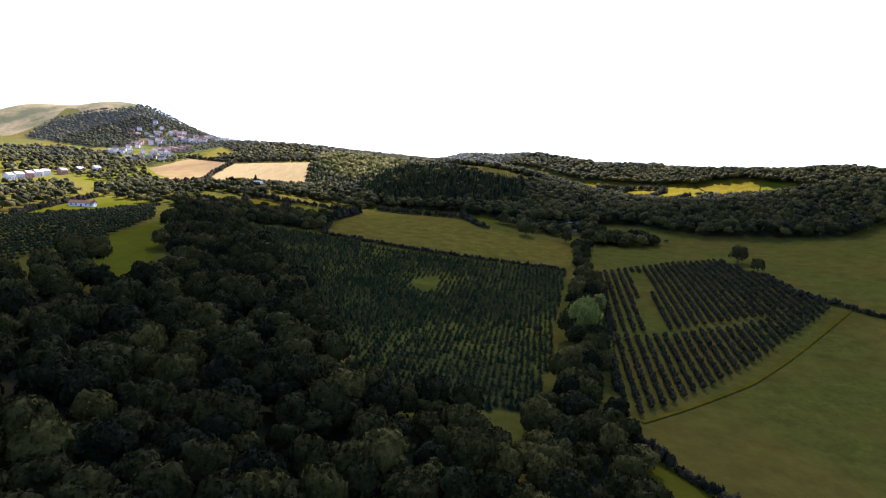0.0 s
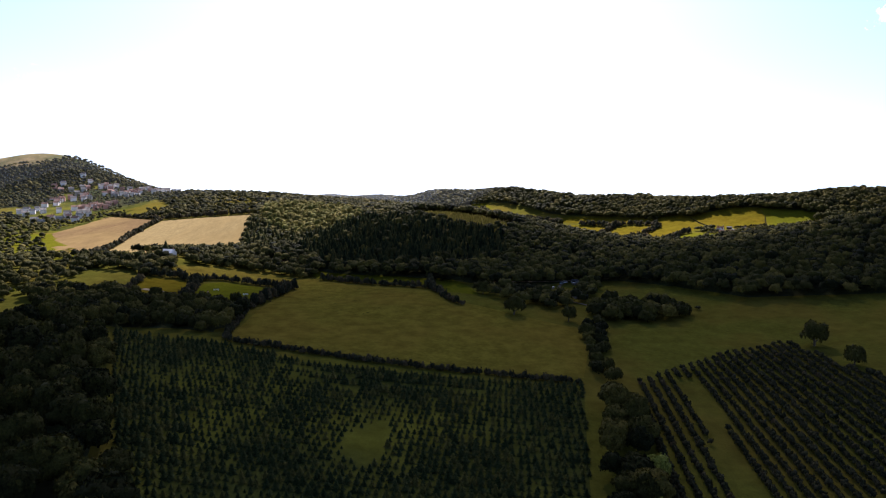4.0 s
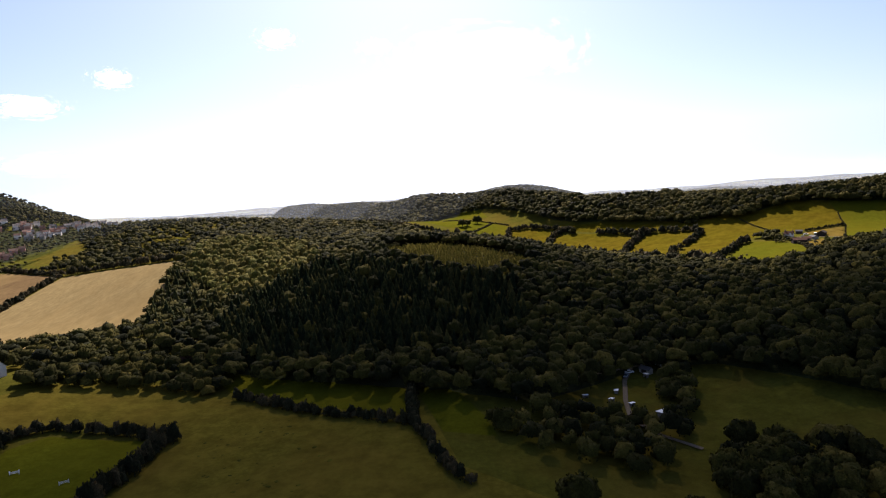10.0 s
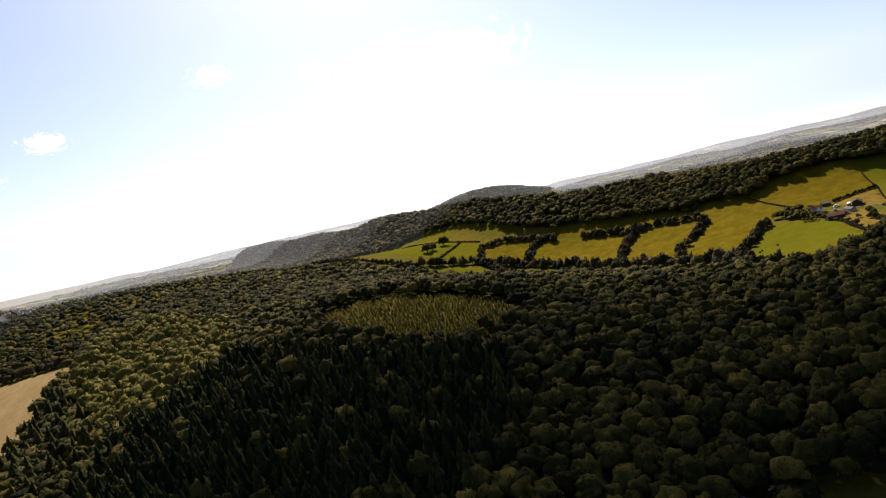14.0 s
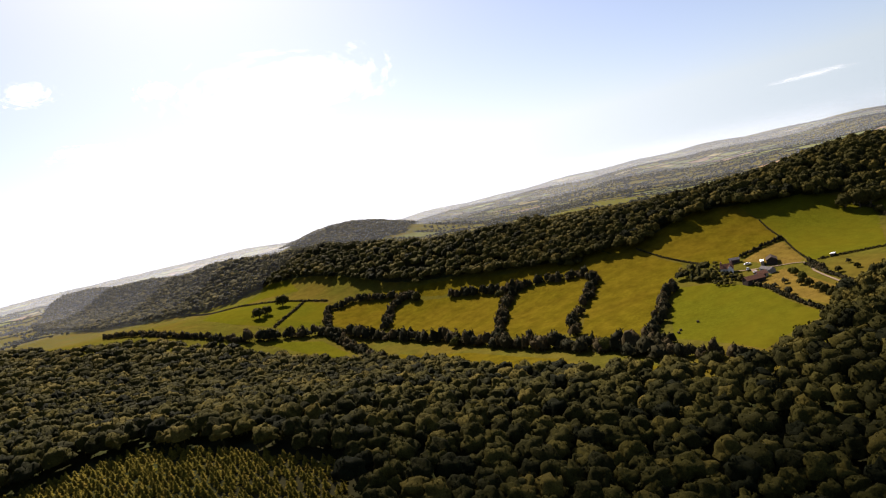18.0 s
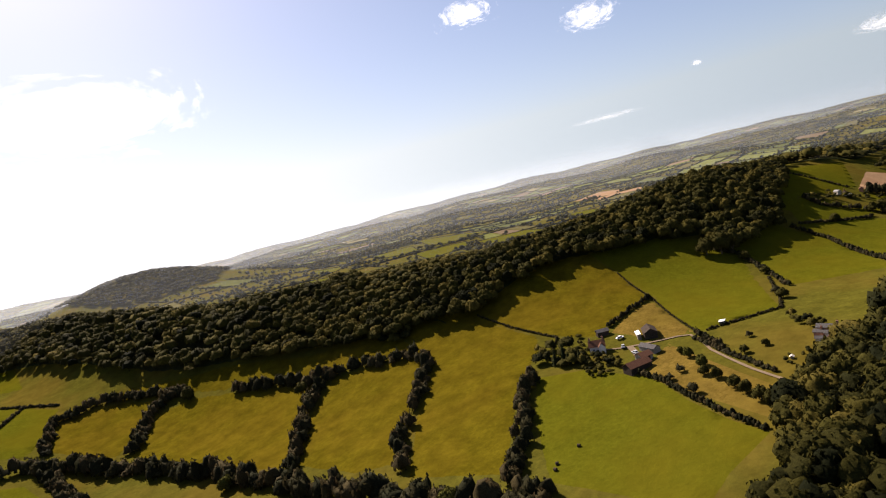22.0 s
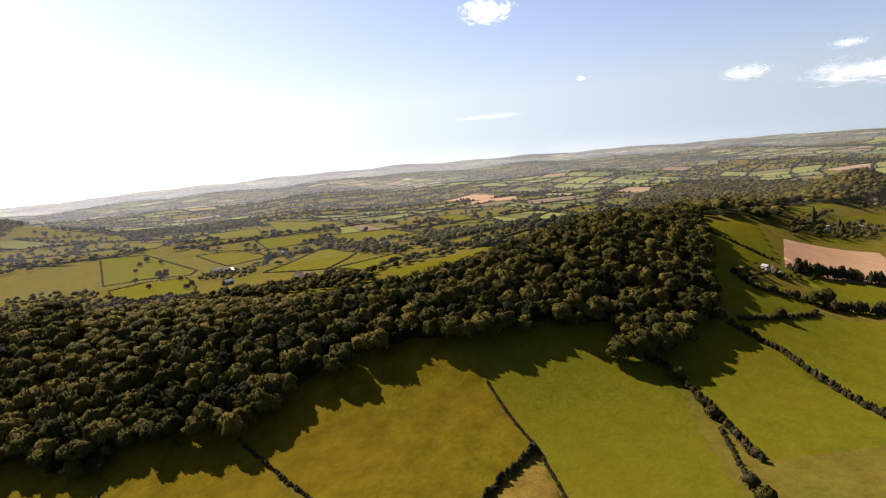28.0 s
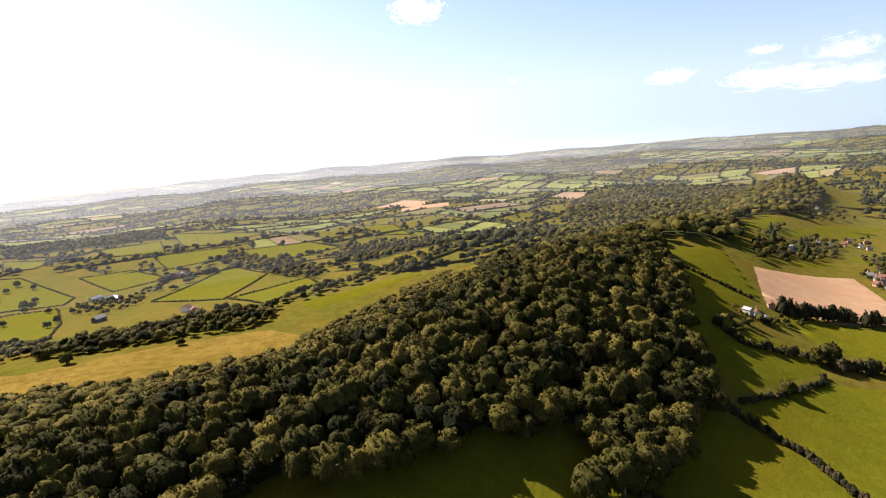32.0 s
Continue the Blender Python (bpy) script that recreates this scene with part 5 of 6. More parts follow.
def patchwork(x0, x1, y0, y1, cw, ch, r):
    """Fields of many colours in a crooked grid, with hedge trees on their edges and small woods."""
    nx, ny = int((x1 - x0) / cw), int((y1 - y0) / ch)
    X, Y = np.meshgrid(x0 + cw * np.arange(nx + 1), y0 + ch * np.arange(ny + 1), indexing="ij")
    X = X + r.uniform(-0.36, 0.36, X.shape) * cw + 70 * np.sin(Y * 0.004) + 40 * np.sin(Y * 0.0013 + X * 0.002)
    Y = Y + r.uniform(-0.36, 0.36, Y.shape) * ch + 60 * np.sin(X * 0.003) + 50 * np.sin(X * 0.0011 - Y * 0.0017)
    corner = np.stack([np.stack([X[i:nx + i, j:ny + j], Y[i:nx + i, j:ny + j]], -1) for i, j in ((0, 0), (1, 0), (1, 1), (0, 1))], 2)
    bad = np.zeros((nx, ny), int)
    for a in (0.1, 0.5, 0.9):
        for b in (0.1, 0.5, 0.9):
            p = corner[:, :, 0] * (1 - a) * (1 - b) + corner[:, :, 1] * a * (1 - b) + corner[:, :, 2] * a * b + corner[:, :, 3] * (1 - a) * b
            bad += off_the_plain(p[..., 0], p[..., 1])
    V, F, trees, copse, ribbons, n = [], [], [], [], [], 0
    for i in range(nx):
        for j in range(ny):
            q = corner[i, j]
            far = math.hypot(q[0, 0] - 300, q[0, 1] - 800)
            clump = noise.noise((q[0, 0] * 0.0022, q[0, 1] * 0.0022, 7.0)) + r.uniform(-0.26, 0.26)
            if bad[i, j] > 6:
                continue
            if clump + 0.35 * math.exp(-((q[0, 0] - 1330) ** 2 + (q[0, 1] - 2300) ** 2) / 300 ** 2) > -0.03 or bad[i, j]:
                k = int((28 if far < 1900 else 20 if far < 2800 else 11) * (1 if not bad[i, j] else 0.5))
                u, v = r.uniform(0, 1, (2, k, 1))
                copse.append(q[0] * (1 - u) * (1 - v) + q[1] * u * (1 - v) + q[2] * u * v + q[3] * (1 - u) * v)
            else:
                parts = r.choice([1, 2, 3], p=[0.5, 0.35, 0.15])
                for m in range(parts):
                    u, v = np.meshgrid(np.linspace(0.03, 0.97, 5), np.linspace(m / parts + 0.03, (m + 1) / parts - 0.03 / parts, 4), indexing="ij")
                    u, v = u.ravel()[:, None], v.ravel()[:, None]
                    if (i * 7 + j * 3) % 2:
                        u, v = v, u
                    V.append(q[0] * (1 - u) * (1 - v) + q[1] * u * (1 - v) + q[2] * u * v + q[3] * (1 - u) * v)
                    g = np.arange(20).reshape(5, 4)
                    F.append(np.stack([g[:-1, :-1], g[1:, :-1], g[1:, 1:], g[:-1, 1:]], -1).reshape(-1, 4) + n)
                    n += 20
            gap = 7 if far < 1500 else 10 if far < 2300 else 20 if far < 3300 else 40
            for a, b in ((q[0], q[1]), (q[0], q[3])):
                ribbons.append((a, b))
                k = int(np.hypot(*(b - a)) / gap)
                t = r.uniform(0, 1, (k, 1))
                trees.append((a + (b - a) * t + r.normal(0, 2.2, (k, 2)))[r.uniform(size=k) < r.uniform(0.35, 1.0)])
    V = np.concatenate(V)
    fields = mesh_object("far_fields", np.column_stack([V, ground_z(V[:, 0], V[:, 1]) + 0.5]), np.concatenate(F), FARM_PATCH)
    tagged(fields, "patchwork of distant green, straw and brown fields", "fields", kind="stuff")
    k, ends = 4, np.array(ribbons)
    t = np.linspace(0, 1, k)[None, :, None]
    c = ends[:, None, 0] * (1 - t) + ends[:, None, 1] * t + r.normal(0, 1.2, (len(ends), k, 2))
    d = ends[:, 1] - ends[:, 0]
    d = d / np.hypot(d[:, 0], d[:, 1])[:, None]
    side = np.stack([-d[:, 1], d[:, 0]], -1)[:, None]
    ok = ~off_the_plain(c[..., 0], c[..., 1])
    w = r.uniform(1.2, 3.8, (len(ends), k, 1))
    h = np.where(ok, r.uniform(0.8, 4.2, ok.shape), -2)[..., None]
    z = ground_z(c[..., 0], c[..., 1])[..., None]
    ring = [np.concatenate(p, -1) for p in ((c + side * w, z - 1), (c + side * w * 0.7, z + h * 0.8), (c, z + h), (c - side * w * 0.7, z + h * 0.8), (c - side * w, z - 1))]
    HV = np.stack(ring, 2).reshape(-1, 3)
    g = np.arange(len(ends) * k * 5).reshape(len(ends), k, 5)
    HF = np.stack([g[:, :-1, :-1], g[:, :-1, 1:], g[:, 1:, 1:], g[:, 1:, :-1]], -1).reshape(-1, 4)
    tagged(mesh_object("far_hedges", HV, HF, LEAF, None, True, np.repeat(r.uniform(0.1, 0.6, len(HV) // 5), 5)), "dark hedges between the distant fields", "hedges", kind="stuff")
    for nm, pts, hts, label in (("hedgerow_trees", np.concatenate(trees), (4, 13), "hedgerow trees between the distant fields"),
                                ("copses", np.concatenate(copse), (8, 14), "small dark woods on the plain")):
        pts = pts[~off_the_plain(pts[:, 0], pts[:, 1])]
        h = r.uniform(*hts, len(pts))
        for close, kinds in ((True, FAR_CROWNS), (False, DISTANT_CROWNS)):
            m = (np.hypot(pts[:, 0] - 300, pts[:, 1] - 800) < 1300) == close
            if m.any():
                plant(nm, np.stack([pts[m, 0], pts[m, 1], ground_z(pts[m, 0], pts[m, 1]) - 0.25 * h[m], h[m] * r.uniform(0.44, 0.66, m.sum()), h[m] / 1.5], 1), kinds, HAZED_LEAF, label, "trees", r, tint=(0.4, 0.2))


patchwork(-1900, 5300, 1120, 5700, 125, 105, np.random.default_rng(3))
patchwork(900, 5300, -1200, 1120, 125, 105, np.random.default_rng(4))
# hedges round the nearer fields of the plain
for name, poly, _, label in FIELDS:
    if min(p[1] for p in poly) > 1230 and name == "pasture" and min(p[0] for p in poly) > 450:
        hedge(poly + poly[:1], 3.4, 2.4, "thin dark hedge round a field on the plain", 1.7, DISTANT_CROWNS, LEAF)


# ---- tracks and walls ----
def track(line, width, label, material=None, name="track"):
    """A worn way following the ground, slightly crowned."""
    line = [Vector(p) for p in line]
    pts = []
    for a, b in zip(line, line[1:]):
        n = max(1, int((b - a).length / 2.5))
        pts += [a.lerp(b, i / n) for i in range(n)]
    pts.append(line[-1])
    V, F = [], []
    for i, p in enumerate(pts):
        d = (pts[min(i + 1, len(pts) - 1)] - pts[max(i - 1, 0)]).normalized()
        side = Vector((-d.y, d.x))
        for k in range(5):
            q = p + side * width * (k / 4 - 0.5) * (1 + 0.12 * noise.noise((p.x * 0.3, p.y * 0.3, k)))
            V.append((q.x, q.y, float(ground_z(q.x, q.y)) + 0.30 + (0.05 if k in (1, 3) else 0.08)))
        if i:
            for k in range(4):
                F.append((5 * i - 5 + k, 5 * i + k, 5 * i + k + 1, 5 * i - 4 + k))
    return tagged(mesh_object(name, V, [f[::-1] for f in F], material or GRAVEL), label, "track", kind="structure")


track([(362, 866), (367, 857), (373, 850), (380, 843), (386, 838), (389, 833), (382, 822), (376, 815), (369, 802), (363, 790), (356, 772), (350, 757)], 1.3, "pale gravel track leading to the farm")
track([(370, 854), (366, 848), (362, 843)], 3.0, "concrete and gravel farmyard", name="yard")
track([(40, 555), (62, 566), (87, 575), (107, 582), (124, 586), (140, 583)], 1.8, "stony lane along the foot of the wood")
track([(107, 581), (99, 567), (92, 545), (88, 527), (94, 512), (104, 500)], 2.0, "pale gravel drive to the house")
track([(-176, 492), (-164, 489), (-153, 482), (-143, 470), (-132, 466)], 4.0, "curving gravel drive beside the paddock")
track([(61, 179), (80, 192), (112, 215), (135, 236), (161, 261), (197, 296)], 1.6, "worn grass path along the orchard edge", OLIVE)


# ---- buildings ----
def box_part(name, size, at, material, parent, bevel=0.0):
    bm = bmesh.new()
    bmesh.ops.create_cube(bm, size=1.0)
    for v in bm.verts:
        v.co = Vector((v.co.x * size[0] + at[0], v.co.y * size[1] + at[1], v.co.z * size[2] + at[2]))
    if bevel:
        bmesh.ops.bevel(bm, geom=bm.edges[:], offset=bevel, segments=1, affect="EDGES")
    me = bpy.data.meshes.new(name)
    bm.to_mesh(me)
    bm.free()
    me.materials.append(material)
    ob = new(name, me)
    ob.parent = parent
    return ob


def gable_walls(w, d, h, rise, material, parent):
    """Walls with pointed gable ends; the ridge runs along x."""
    bm = bmesh.new()
    x, y = w / 2, d / 2
    prof = [(-y, -1.5), (y, -1.5), (y, h), (0, h + rise), (-y, h)]
    a = [bm.verts.new((-x, p, z)) for p, z in prof]
    b = [bm.verts.new((x, p, z)) for p, z in prof]
    bm.faces.new(a[::-1])
    bm.faces.new(b)
    for i in range(5):
        bm.faces.new((a[i], a[(i + 1) % 5], b[(i + 1) % 5], b[i]))
    bmesh.ops.recalc_face_normals(bm, faces=bm.faces[:])
    me = bpy.data.meshes.new("wall")
    bm.to_mesh(me)
    bm.free()
    me.materials.append(material)
    ob = new("wall", me)
    ob.parent = parent
    return ob


def roof_slope(w, d, h, rise, side, material, parent, over=0.35, thick=0.14):
    """One pitched slope of a roof, with eaves and thickness."""
    bm = bmesh.new()
    x, y = w / 2 + over, d / 2 + over
    drop = rise * over / (d / 2)
    low, top = (side * y, h - drop + 0.03), (0, h + rise + 0.03)
    vs = [bm.verts.new((sx * x, p, z + dz)) for dz in (0, thick) for p, z in (low, top) for sx in (-1, 1)]
    for f in ((0, 1, 3, 2), (4, 6, 7, 5), (0, 4, 5, 1), (2, 3, 7, 6), (0, 2, 6, 4), (1, 5, 7, 3)):
        bm.faces.new([vs[i] for i in f])
    bmesh.ops.recalc_face_normals(bm, faces=bm.faces[:])
    me = bpy.data.meshes.new("roof_slope")
    bm.to_mesh(me)
    bm.free()
    me.materials.append(material)
    ob = new("roof_slope", me)
    ob.parent = parent
    return ob


def house(x, y, turn, w, d, h, rise, walls, roofs, label, storeys=2, chimneys=1, name="house", wing=None, panes=True, group="", category="house"):
    top = tagged(new(name), label, category, group)
    c, s = math.cos(radians(turn)), math.sin(radians(turn))
    corners = [(x + c * a - s * b, y + s * a + c * b) for a in (-w / 2, w / 2) for b in (-d / 2, d / 2)]
    top.location = (x, y, max(float(ground_z(*p)) for p in corners) - 0.1)
    top.rotation_euler = (0, 0, radians(turn))
    gable_walls(w, d, h, rise, walls, top)
    for side in (-1, 1):
        roof_slope(w, d, h, rise, side, roofs, top)
    for k in range(chimneys):
        cx = (w / 2 - 0.6) * (1 if k == 0 else -1)
        stack = box_part("chimney", (0.8, 0.6, rise + 1.4), (cx, 0, h + rise * 0.5 + 0.7), BRICK, top, 0.03)
        box_part("chimney_pot", (0.28, 0.28, 0.5), (cx, 0, h + rise + 1.62), CLAY, stack, 0.05)
    if panes:
        for fl in range(storeys):
            for side in (-1, 1):
                n = max(2, int(w / 3))
                for k in range(n):
                    wx = (k + 0.5) / n * w - w / 2
                    z = 1.5 + fl * 2.6
                    if z + 0.6 > h:
                        continue
                    if fl == 0 and k == n // 2 and side == -1:
                        box_part("door", (0.95, 0.06, 2.0), (wx, side * (d / 2 + 0.02), 1.0), TIMBER, top)
                        continue
                    win = box_part("window", (1.1, 0.06, 1.2), (wx, side * (d / 2 + 0.02), z), WHITE, top)
                    box_part("pane", (0.9, 0.03, 1.0), (wx, side * (d / 2 + 0.05), z), DARKPANE, win)
    if wing:
        ww, wd, wh, wr, wx = wing
        g = gable_walls(wd, ww, wh, wr, walls, top)
        g.name = "wing_wall"
        g.location, g.rotation_euler = (wx, -d / 2 - wd / 2 + 0.02, 0), (0, 0, radians(90))
        for side in (-1, 1):
            r_ = roof_slope(wd, ww, wh, wr, side, roofs, top)
            r_.location, r_.rotation_euler = (wx, -d / 2 - wd / 2 + 0.02, 0), (0, 0, radians(90))
    return top


def barn(x, y, turn, w, d, h, rise, walls, roofs, label, name="barn", doors=1):
    top = house(x, y, turn, w, d, h, rise, walls, roofs, label, 1, 0, name, None, False, "farm buildings", "barn")
    for k in range(doors):
        box_part("barn_door", (3.0, 0.08, min(3.0, h - 0.3)), ((k - (doors - 1) / 2) * 4.5, -d / 2 - 0.03, min(3.0, h - 0.3) / 2), TIMBER, top)
    return top


def shelter(x, y, turn, w, d, h, label, roofs=WHITE):
    top = tagged(new("field_shelter"), label, "shelter")
    top.location, top.rotation_euler = (x, y, float(ground_z(x, y))), (0, 0, radians(turn))
    box_part("back_wall", (w, 0.1, h + 0.6), (0, d / 2, h / 2 - 0.3), WOOD, top)
    for sx in (-1, 1):
        box_part("side_wall", (0.1, d - 0.1, h + 0.5), (sx * (w / 2 - 0.05), -0.05, h / 2 - 0.35), WOOD, top)
    lid = box_part("roof", (w + 0.5, d + 0.5, 0.1), (0, 0, h + 0.12), roofs, top)
    lid.rotation_euler = (radians(-5), 0, 0)
    return top


def car(x, y, turn, label, paint):
    top = tagged(new("car"), label, "car", "parked cars")
    top.location, top.rotation_euler = (x, y, float(ground_z(x, y)) + 0.36), (0, 0, radians(turn))
    box_part("body", (4.2, 1.75, 0.62), (0, 0, 0.62), paint, top, 0.16)
    cabin = box_part("cabin", (2.3, 1.55, 0.55), (-0.2, 0, 1.16), DARKPANE, top, 0.18)
    box_part("roof", (1.6, 1.35, 0.06), (-0.2, 0, 1.46), paint, cabin, 0.02)
    for sx in (-1.35, 1.35):
        for sy in (-0.82, 0.82):
            bm = bmesh.new()
            bmesh.ops.create_cone(bm, cap_ends=True, segments=14, radius1=0.32, radius2=0.32, depth=0.2,
                                  matrix=Matrix.Translation((sx, sy, 0.32)) @ Matrix.Rotation(radians(90), 4, "X"))
            me = bpy.data.meshes.new("wheel")
            bm.to_mesh(me)
            bm.free()
            me.materials.append(TIMBER)
            new("wheel", me).parent = top
    return top


# the farm below the ridge
house(361, 866, -45, 7.5, 4.6, 3.2, 2.4, RENDERED, CLAY, "white farmhouse with a steep dark brown roof", 2, 2, wing=(3, 2.0, 3.0, 2.0, 2.0))
barn(384, 852, 46, 9.5, 6.0, 2.6, 1.8, TIMBER, TIMBER, "dark timber barn with a black roof")
shelter(380.4, 856.0, 46, 6.5, 1.7, 2.5, "lean-to with a bright white roof beside the barn", WHITE)
barn(369, 841.5, 81, 9.5, 4.0, 2.0, 1.1, STONE, SLATE, "long low stone shed with a slate roof", "shed", 2)
barn(351.5, 835.5, -12, 11.5, 5.6, 2.0, 1.8, TIMBER, CLAY, "broad low timber barn with a rusty brown roof")
barn(360.5, 838.5, -12, 6.0, 5.0, 2.0, 1.5, STONE, CLAY, "broad shed with a rusty roof beside the barn", "shed")
barn(377.5, 876.5, -30, 6.0, 3.6, 2.0, 1.1, TIMBER, SLATE, "grey shed beside the field hedge", "shed")
shelter(405, 826, 20, 3.0, 2.2, 1.7, "small white-roofed field shelter by the wall")
car(368, 856, 40, "silver car parked in the farmyard", PAINTED)
car(376, 864, -20, "white van parked beside the shed", WHITE)
car(364, 846, 70, "grey car parked in the farmyard", PAINTED)
# the house at the foot of the wood
house(124, 583, 20, 7.5, 4.6, 3.4, 2.0, RENDERED, SLATE, "pale house under the wood with a slate roof", 2, 2, wing=(3, 2.0, 3.0, 1.6, -2))
barn(112, 575, -60, 5.5, 3.0, 1.9, 1.1, STONE, SLATE, "low stone outbuilding beside the lane", "shed")
shelter(110, 570, -60, 2.0, 1.6, 1.6, "small lean-to with a white sheet roof")
shelter(102, 528, 30, 5, 4, 2.4, "open barn with a bright white sheet roof", WHITE)
shelter(101, 522.5, 30, 2.8, 1.6, 1.8, "small wooden shed with a white roof")
for hx, hy, ht in ((76, 549, 10), (86, 545, 40), (91, 554, 70), (93, 540, 20), (94, 532, 60)):
    shelter(hx, hy, ht, 1.9, 1.4, 1.3, "small wooden poultry hut with a pale roof")
car(101, 571, 60, "car parked on the drive", PAINTED)
car(104, 575, 10, "white car parked by the outbuilding", WHITE)
# west side
house(-207, 599, -15, 9.5, 6.0, 4.4, 2.6, RENDERED, RENDERED, "white house among trees beside the stubble field", 2, 1)
house(-132, 466, 15, 12, 8, 3.0, 2.4, STONE, SLATE, "low stone house beside the paddock", 1, 1)
house(-268, 412, 12, 16, 6, 2.5, 1.6, RENDERED, CLAY, "low white house with a brown roof beyond the dark orchard", 1, 1)
barn(-124, 626, 40, 9, 6, 3.0, 2.0, STONE, CLAY, "low shed among the trees", "shed")
# cottages below the farm orchard; the last entry is a small white-roofed shed
for hx, hy, ht, w_, d_, m_, r_ in ((400.5, 777.5, -83, 8.0, 2.8, BRICK, SLATE), (396.5, 779.5, -83, 3.4, 2.2, BRICK, SLATE), (395.4, 775.0, -83, 3.0, 2.2, RENDERED, SLATE), (390.5, 777, -70, 2.4, 1.8, RENDERED, SLATE), (392.5, 773.4, 10, 2.0, 1.6, BRICK, CLAY), (374, 780, 20, 1.2, 1.0, STONE, RENDERED)):
    house(hx, hy, ht, w_, d_, 0.5 + 0.55 * d_, 0.36 * d_, m_, r_, "small %s cottage in a garden" % ("brick" if m_ == BRICK else "white"), 1, 1 if w_ > 3 else 0, group="cottages")
# the small farm beside the green fields
house(690, 883, 20, 3.6, 2.5, 2.0, 1.1, RENDERED, CLAY, "white rendered farmhouse standing among trees", 2, 1)
barn(686, 886.5, 60, 4.5, 2.8, 1.6, 0.9, STONE, TIN, "small grey shed behind the farmhouse", "shed")
barn(689, 879, 15, 4, 2.6, 1.5, 0.8, TIMBER, TIN, "dark timber barn with a grey metal roof", "barn")
barn(716, 881, 20, 5.5, 3, 1.7, 0.9, BRICK, CLAY, "small brick shed with a red tiled roof", "shed")
# houses on the plain
for hx, hy, ht, w_, m_, r_ in ((660, 1618, 20, 16, STONE, TIN), (668, 1597, 20, 18, STONE, TIN), (672, 1585, 110, 11, TIMBER, TIN), (789, 1664, 40, 11, BRICK, SLATE), (803, 1662, 10, 12, STONE, CLAY), (795, 1654, 70, 9, RENDERED, SLATE), (634, 1352, 30, 8, RENDERED, CLAY), (628, 1326, 60, 8, BRICK, CLAY), (590, 1435, 20, 12, TIMBER, TIN)):
    house(hx, hy, ht, w_, 7, 3.6, 2.2, m_, r_, "farm building on the plain with a %s roof" % ("tiled" if r_ == CLAY else "grey"), 1, 0, group="plain farms")
# the valley village
hr = np.random.default_rng(8)
VALLEY = [(878, 843), (876, 836), (836, 832), (804, 825), (820, 822), (842, 838), (828, 827), (850, 835), (862, 838), (812, 818), (888, 832), (1018, 890), (1042, 882), (1065, 873), (1066, 852), (1104, 871), (1080, 860), (1120, 858), (1291, 941), (1284, 930), (1325, 924)]
for k, (hx, hy) in enumerate(VALLEY):
    m_, r_ = ((RENDERED, SLATE), (BRICK, CLAY), (STONE, SLATE), (BRICK, SLATE))[k % 4]
    house(hx, hy, hr.uniform(0, 180), hr.uniform(3.8, 5.6), 3.2, 2.4, 1.4, m_, r_, "village house with a %s roof" % ("slate" if r_ == SLATE else "red tiled"), 2, 1, group="valley village", panes=k < 11)
chapel = tagged(new("church"), "small stone church with a square tower", "church")
chapel.location = (916, 898, float(ground_z(916, 898)))
gable_walls(10, 4.4, 3.4, 2.2, STONE, chapel)
for side in (-1, 1):
    roof_slope(10, 4.4, 3.4, 2.2, side, SLATE, chapel)
box_part("tower", (2.6, 2.6, 8.5), (-6.6, 0, 3.2), STONE, chapel, 0.1)
box_part("parapet", (2.9, 2.9, 0.6), (-6.6, 0, 7.6), STONE, chapel, 0.1)
# the village on the hillside
VILLAGE = [(-584, 1017), (-606, 1108), (-603, 1129), (-615, 1189), (-630, 1237), (-588, 1225), (-540, 1191), (-541, 1228), (-535, 1262), (-505, 1255), (-500, 1290), (-519, 1053),
           (-504, 1063), (-544, 1161), (-496, 972), (-593, 1146), (-486, 930), (-596, 1226), (-543, 1248), (-511, 1236), (-561, 994), (-598, 1087), (-645, 1172), (-591, 1150),
           (-603, 1228), (-527, 1162), (-526, 1208), (-491, 1033), (-485, 910), (-490, 976)]
for k, (bx, by) in enumerate([(-434, 558), (-438, 576), (-441, 594), (-445, 612), (-448, 628), (-447, 655), (-449, 688), (-447, 717)]):
    house(bx, by, 85 + hr.uniform(-8, 8), hr.uniform(8, 11), 6, 4.6, 2.2, (RENDERED, BRICK)[k % 3 == 2], SUNLIT_SLATE, "house in a row at the foot of the hill", 2, 1, group="row of houses", panes=k < 4)
for k in range(110):
    bx, by = VILLAGE[k % len(VILLAGE)]
    if k >= len(VILLAGE):
        bx, by = bx + hr.uniform(-32, 32), by + hr.uniform(-40, 40)
    m_, r_ = ((RENDERED, SUNLIT_SLATE), (RENDERED, SUNLIT_CLAY), (BRICK, SUNLIT_CLAY), (STONE, SUNLIT_SLATE), (RENDERED, SUNLIT_SLATE))[k % 5]
    house(bx, by, 20 + hr.uniform(-25, 25), hr.uniform(6, 9), hr.uniform(4.5, 5.6), hr.uniform(4.6, 6.0), 2.2, m_, r_, "hillside village house, %s with a %s roof" % ({"painted_render": "white rendered", "red_brick": "red brick", "rubble_stone": "grey stone"}[m_.name], "sunlit-toned slate" if r_ == SUNLIT_SLATE else "sunlit-toned tiled"),
          2, 1, group="hillside village", panes=k < 26)


